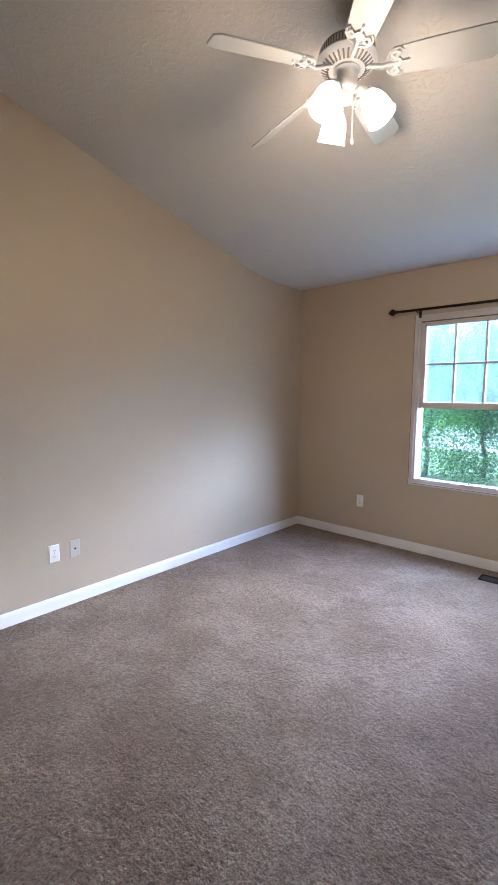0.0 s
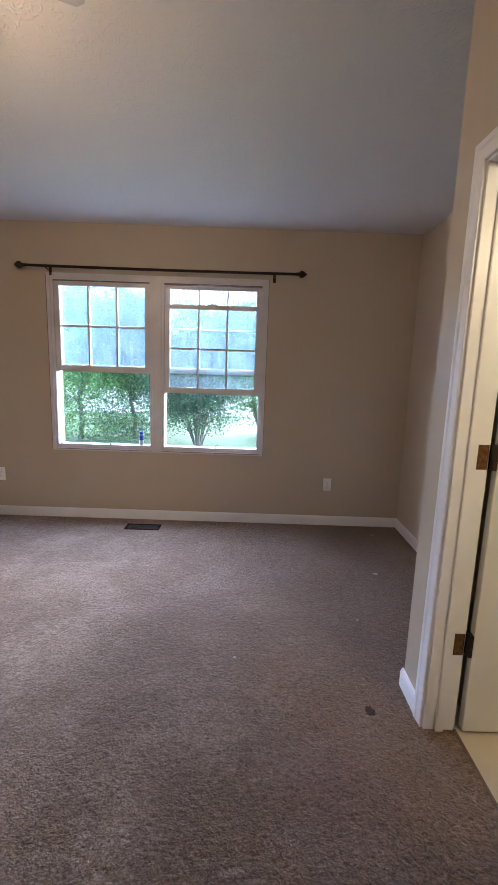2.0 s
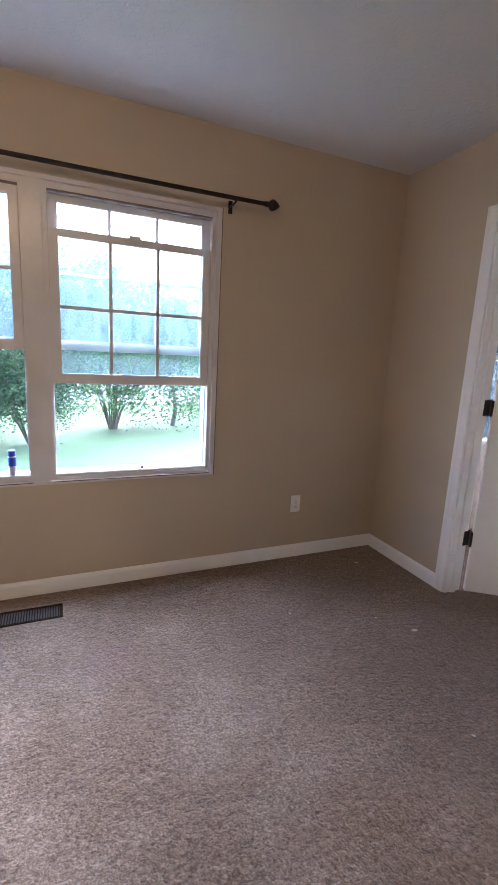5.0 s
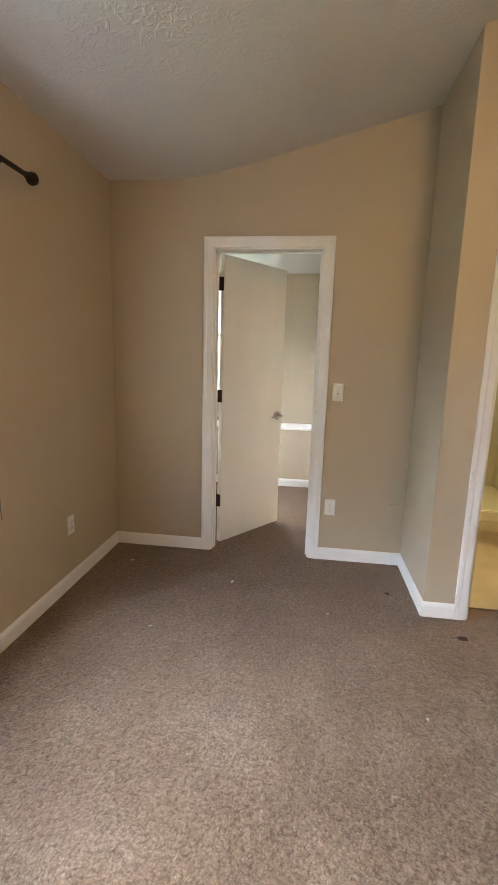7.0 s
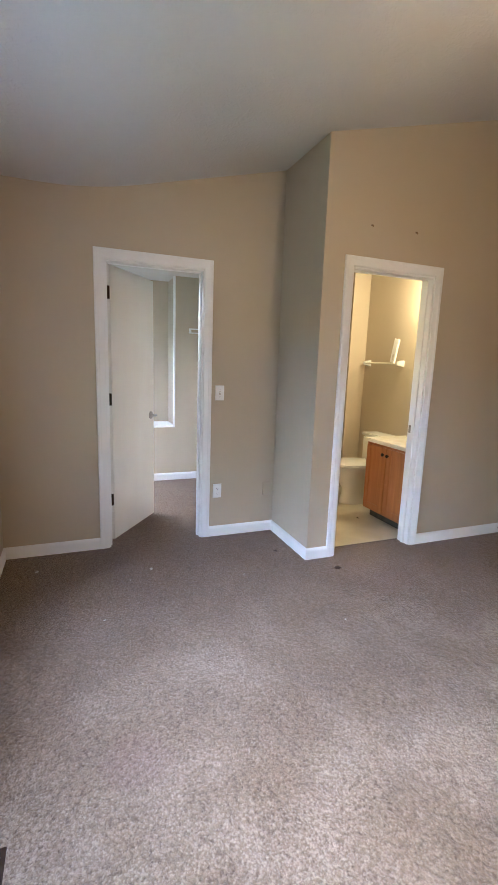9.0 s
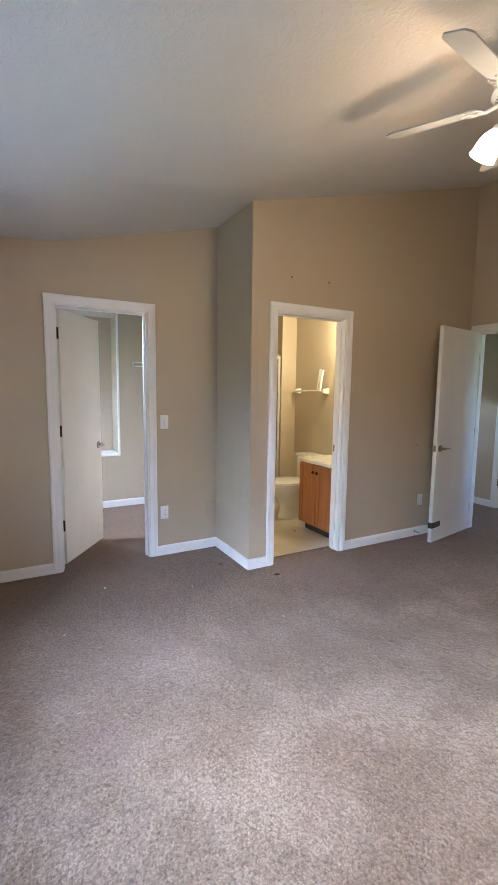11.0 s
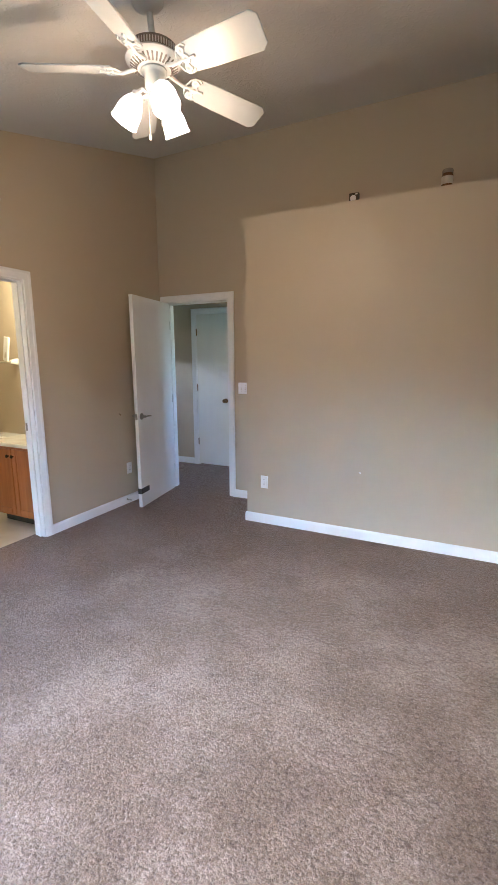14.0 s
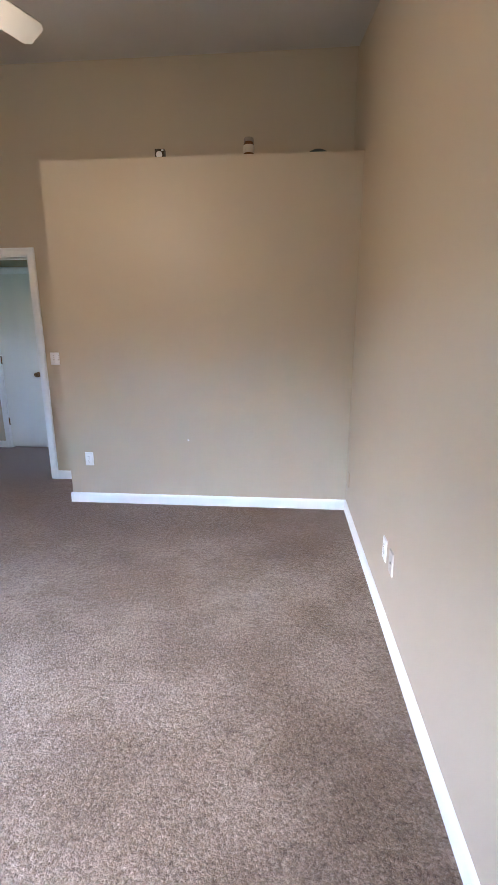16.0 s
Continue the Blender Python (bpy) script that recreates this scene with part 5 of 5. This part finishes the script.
def tree(x, y, height, crown_r, seed, mat, label, leaves=9000, low=0.18, size=0.075):
    q = random.Random(seed)
    root = thing("tree", Matrix.Translation((x, y, GZ)), label, "tree")
    bm = bmesh.new()
    tips = []
    stems = 3 if seed % 2 else 1
    for s in range(stems):
        ang = q.uniform(0, 6.3)
        lean = 0.12 if stems == 1 else 0.35
        pts = [Vector((0, 0, -0.1))]
        for i in range(1, 7):
            pts.append(Vector((math.cos(ang) * lean * i * height / 12 + q.uniform(-.08, .08), math.sin(ang) * lean * i * height / 12 + q.uniform(-.08, .08), height * 0.13 * i)))
        bm_tube(bm, pts, 0.019 * height / stems ** 0.5, 9, 0.005 * height)
        for i in range(2, 7):
            for _ in range(3):
                d = Vector((q.uniform(-1, 1), q.uniform(-1, 1), q.uniform(0.1, 0.8))).normalized()
                ln = crown_r * q.uniform(0.5, 0.95)
                e = pts[i] + d * ln
                mid = pts[i] + d * ln * 0.5 + Vector((0, 0, 0.08 * ln))
                bm_tube(bm, [pts[i], mid, e], 0.006 * height / stems ** 0.5, 6, 0.002 * height)
                tips += [e, mid, e + Vector((0, 0, -0.2)), pts[i] + d * ln * 0.75]
    part("trunk", bm, BARK, root, "grey forked trunk and limbs", smooth=True)
    for _ in range(150):
        a, z = q.uniform(0, 6.3), q.uniform(low, 1.0)
        rr = crown_r * math.sqrt(max(0.05, 1 - ((z - 0.32) / 0.72) ** 2)) * q.uniform(0.35, 1.0)
        tips.append(Vector((rr * math.cos(a), rr * math.sin(a), z * height)))
    me = leaf_mesh(q, tips, leaves, size, 0.24 * crown_r ** 0.6)
    me.materials.append(mat)
    ob = new("crown", me)
    ob.parent = root
    tagged(ob, "loose leafy crown with gaps of sky", kind="stuff")
    return root


def fanned_tree(x, y, height, seed, mat, label, stems=15, leaves=24000, size=0.024):
    """Many thin stems that rise from one root and spread like a fan, leafy at their ends."""
    q = random.Random(seed)
    root = thing("tree", Matrix.Translation((x, y, GZ)), label, "tree")
    bm = bmesh.new()
    tips = []
    for s in range(stems):
        ang = 2 * math.pi * (s + q.uniform(-0.3, 0.3)) / stems
        spread = q.uniform(0.10, 0.75)
        out = Vector((math.cos(ang), math.sin(ang) * 0.7, 0))
        pts = [out * 0.06 + Vector((0, 0, -0.05))]
        for i in range(1, 9):
            u = i / 8
            pts.append(out * (0.06 + spread * height * u ** 1.25) + Vector((q.uniform(-.035, .035), q.uniform(-.035, .035), height * u * q.uniform(0.94, 1.0))))
        bm_tube(bm, pts, q.uniform(0.010, 0.024), 7, 0.004)
        for i in range(2, 9):
            for _ in range(4):
                d = (out * q.uniform(-0.3, 1.0) + Vector((q.uniform(-.8, .8), q.uniform(-.8, .8), q.uniform(-0.1, 1.0)))).normalized()
                e = pts[i] + d * height * q.uniform(0.06, 0.22)
                bm_tube(bm, [pts[i], (pts[i] + e) / 2 + Vector((0, 0, 0.03)), e], 0.007, 5, 0.003)
                if i > 2 or q.random() < 0.7:
                    tips += [e, pts[i] * 0.4 + e * 0.6]
    part("trunk", bm, BARK, root, "fan of thin grey stems", smooth=True)
    for _ in range(420):
        ang, z = q.uniform(0, 6.3), q.uniform(0.12, 1.0)
        rr = height * (0.10 + 0.55 * z ** 0.8) * q.uniform(0.45, 1.0)
        tips.append(Vector((rr * math.cos(ang), 0.7 * rr * math.sin(ang), z * height)))
    me = leaf_mesh(q, tips, leaves, size, 0.12)
    me.materials.append(mat)
    ob = new("crown", me)
    ob.parent = root
    tagged(ob, "airy leaves with gaps of sky", kind="stuff")
    return root


tree(-0.95, 6.2, 3.3, 1.25, 2, LEAF_A, "bushy young tree with fresh green leaves on the lawn", 42000, 0.02, 0.027)
tree(-2.8, 7.0, 3.3, 1.5, 4, LEAF_A, "bushy broad-leaved tree with fresh green leaves", 26000, 0.03, 0.030)
tree(0.10, 6.9, 3.2, 1.05, 6, LEAF_B, "dark green bushy tree on the lawn", 42000, 0.02, 0.026)
fanned_tree(1.78, 5.9, 3.0, 7, LEAF_B, "many-stemmed tree with grey stems fanned out on the lawn", 20, 60000, 0.026)
fanned_tree(3.25, 7.3, 3.0, 9, LEAF_A, "airy many-stemmed tree with fresh green leaves", 16, 30000, 0.027)
tree(4.6, 7.6, 3.0, 1.3, 8, LEAF_B, "dark green bushy tree at the lawn's edge", 20000, 0.10, 0.036)
tree(-4.6, 8.5, 3.6, 2.2, 10, LEAF_B, "tall dark green tree behind the lawn", 14000, 0.04, 0.05)
tree(8.4, 9.5, 3.4, 2.4, 14, LEAF_A, "tall green tree behind the lawn", 14000, 0.04, 0.05)
tree(-8.8, 11.0, 4.2, 2.9, 16, LEAF_A, "tall green tree far behind the lawn", 12000, 0.04)
structure("pavement", boxes((-40, 45, 11.5, 26.0, GZ - 0.1, GZ + 0.02)), CONC, "pale worn concrete drive beyond the lawn", "pavement")
q = random.Random(9)
woods = [Vector((q.uniform(-45, 50), q.uniform(34, 42), GZ + q.uniform(0.0, 6.5) * q.uniform(0.4, 1.0))) for _ in range(600)]
me = leaf_mesh(q, woods, 26000, 0.34, 1.1)
me.materials.append(LEAF_B)
tagged(new("far_woods", me), "line of bushes and woods beyond the lawn", "woods", kind="stuff")
hedge = [Vector((q.uniform(-9, 9), q.uniform(8.6, 10.6), GZ + 0.15 + 2.4 * q.random())) for _ in range(190)]
me = leaf_mesh(q, hedge, 70000, 0.033, 0.22)
me.materials.append(LEAF_A)
tagged(new("hedge", me), "loose green hedge at the lawn's edge, with gaps", "hedge", kind="stuff")
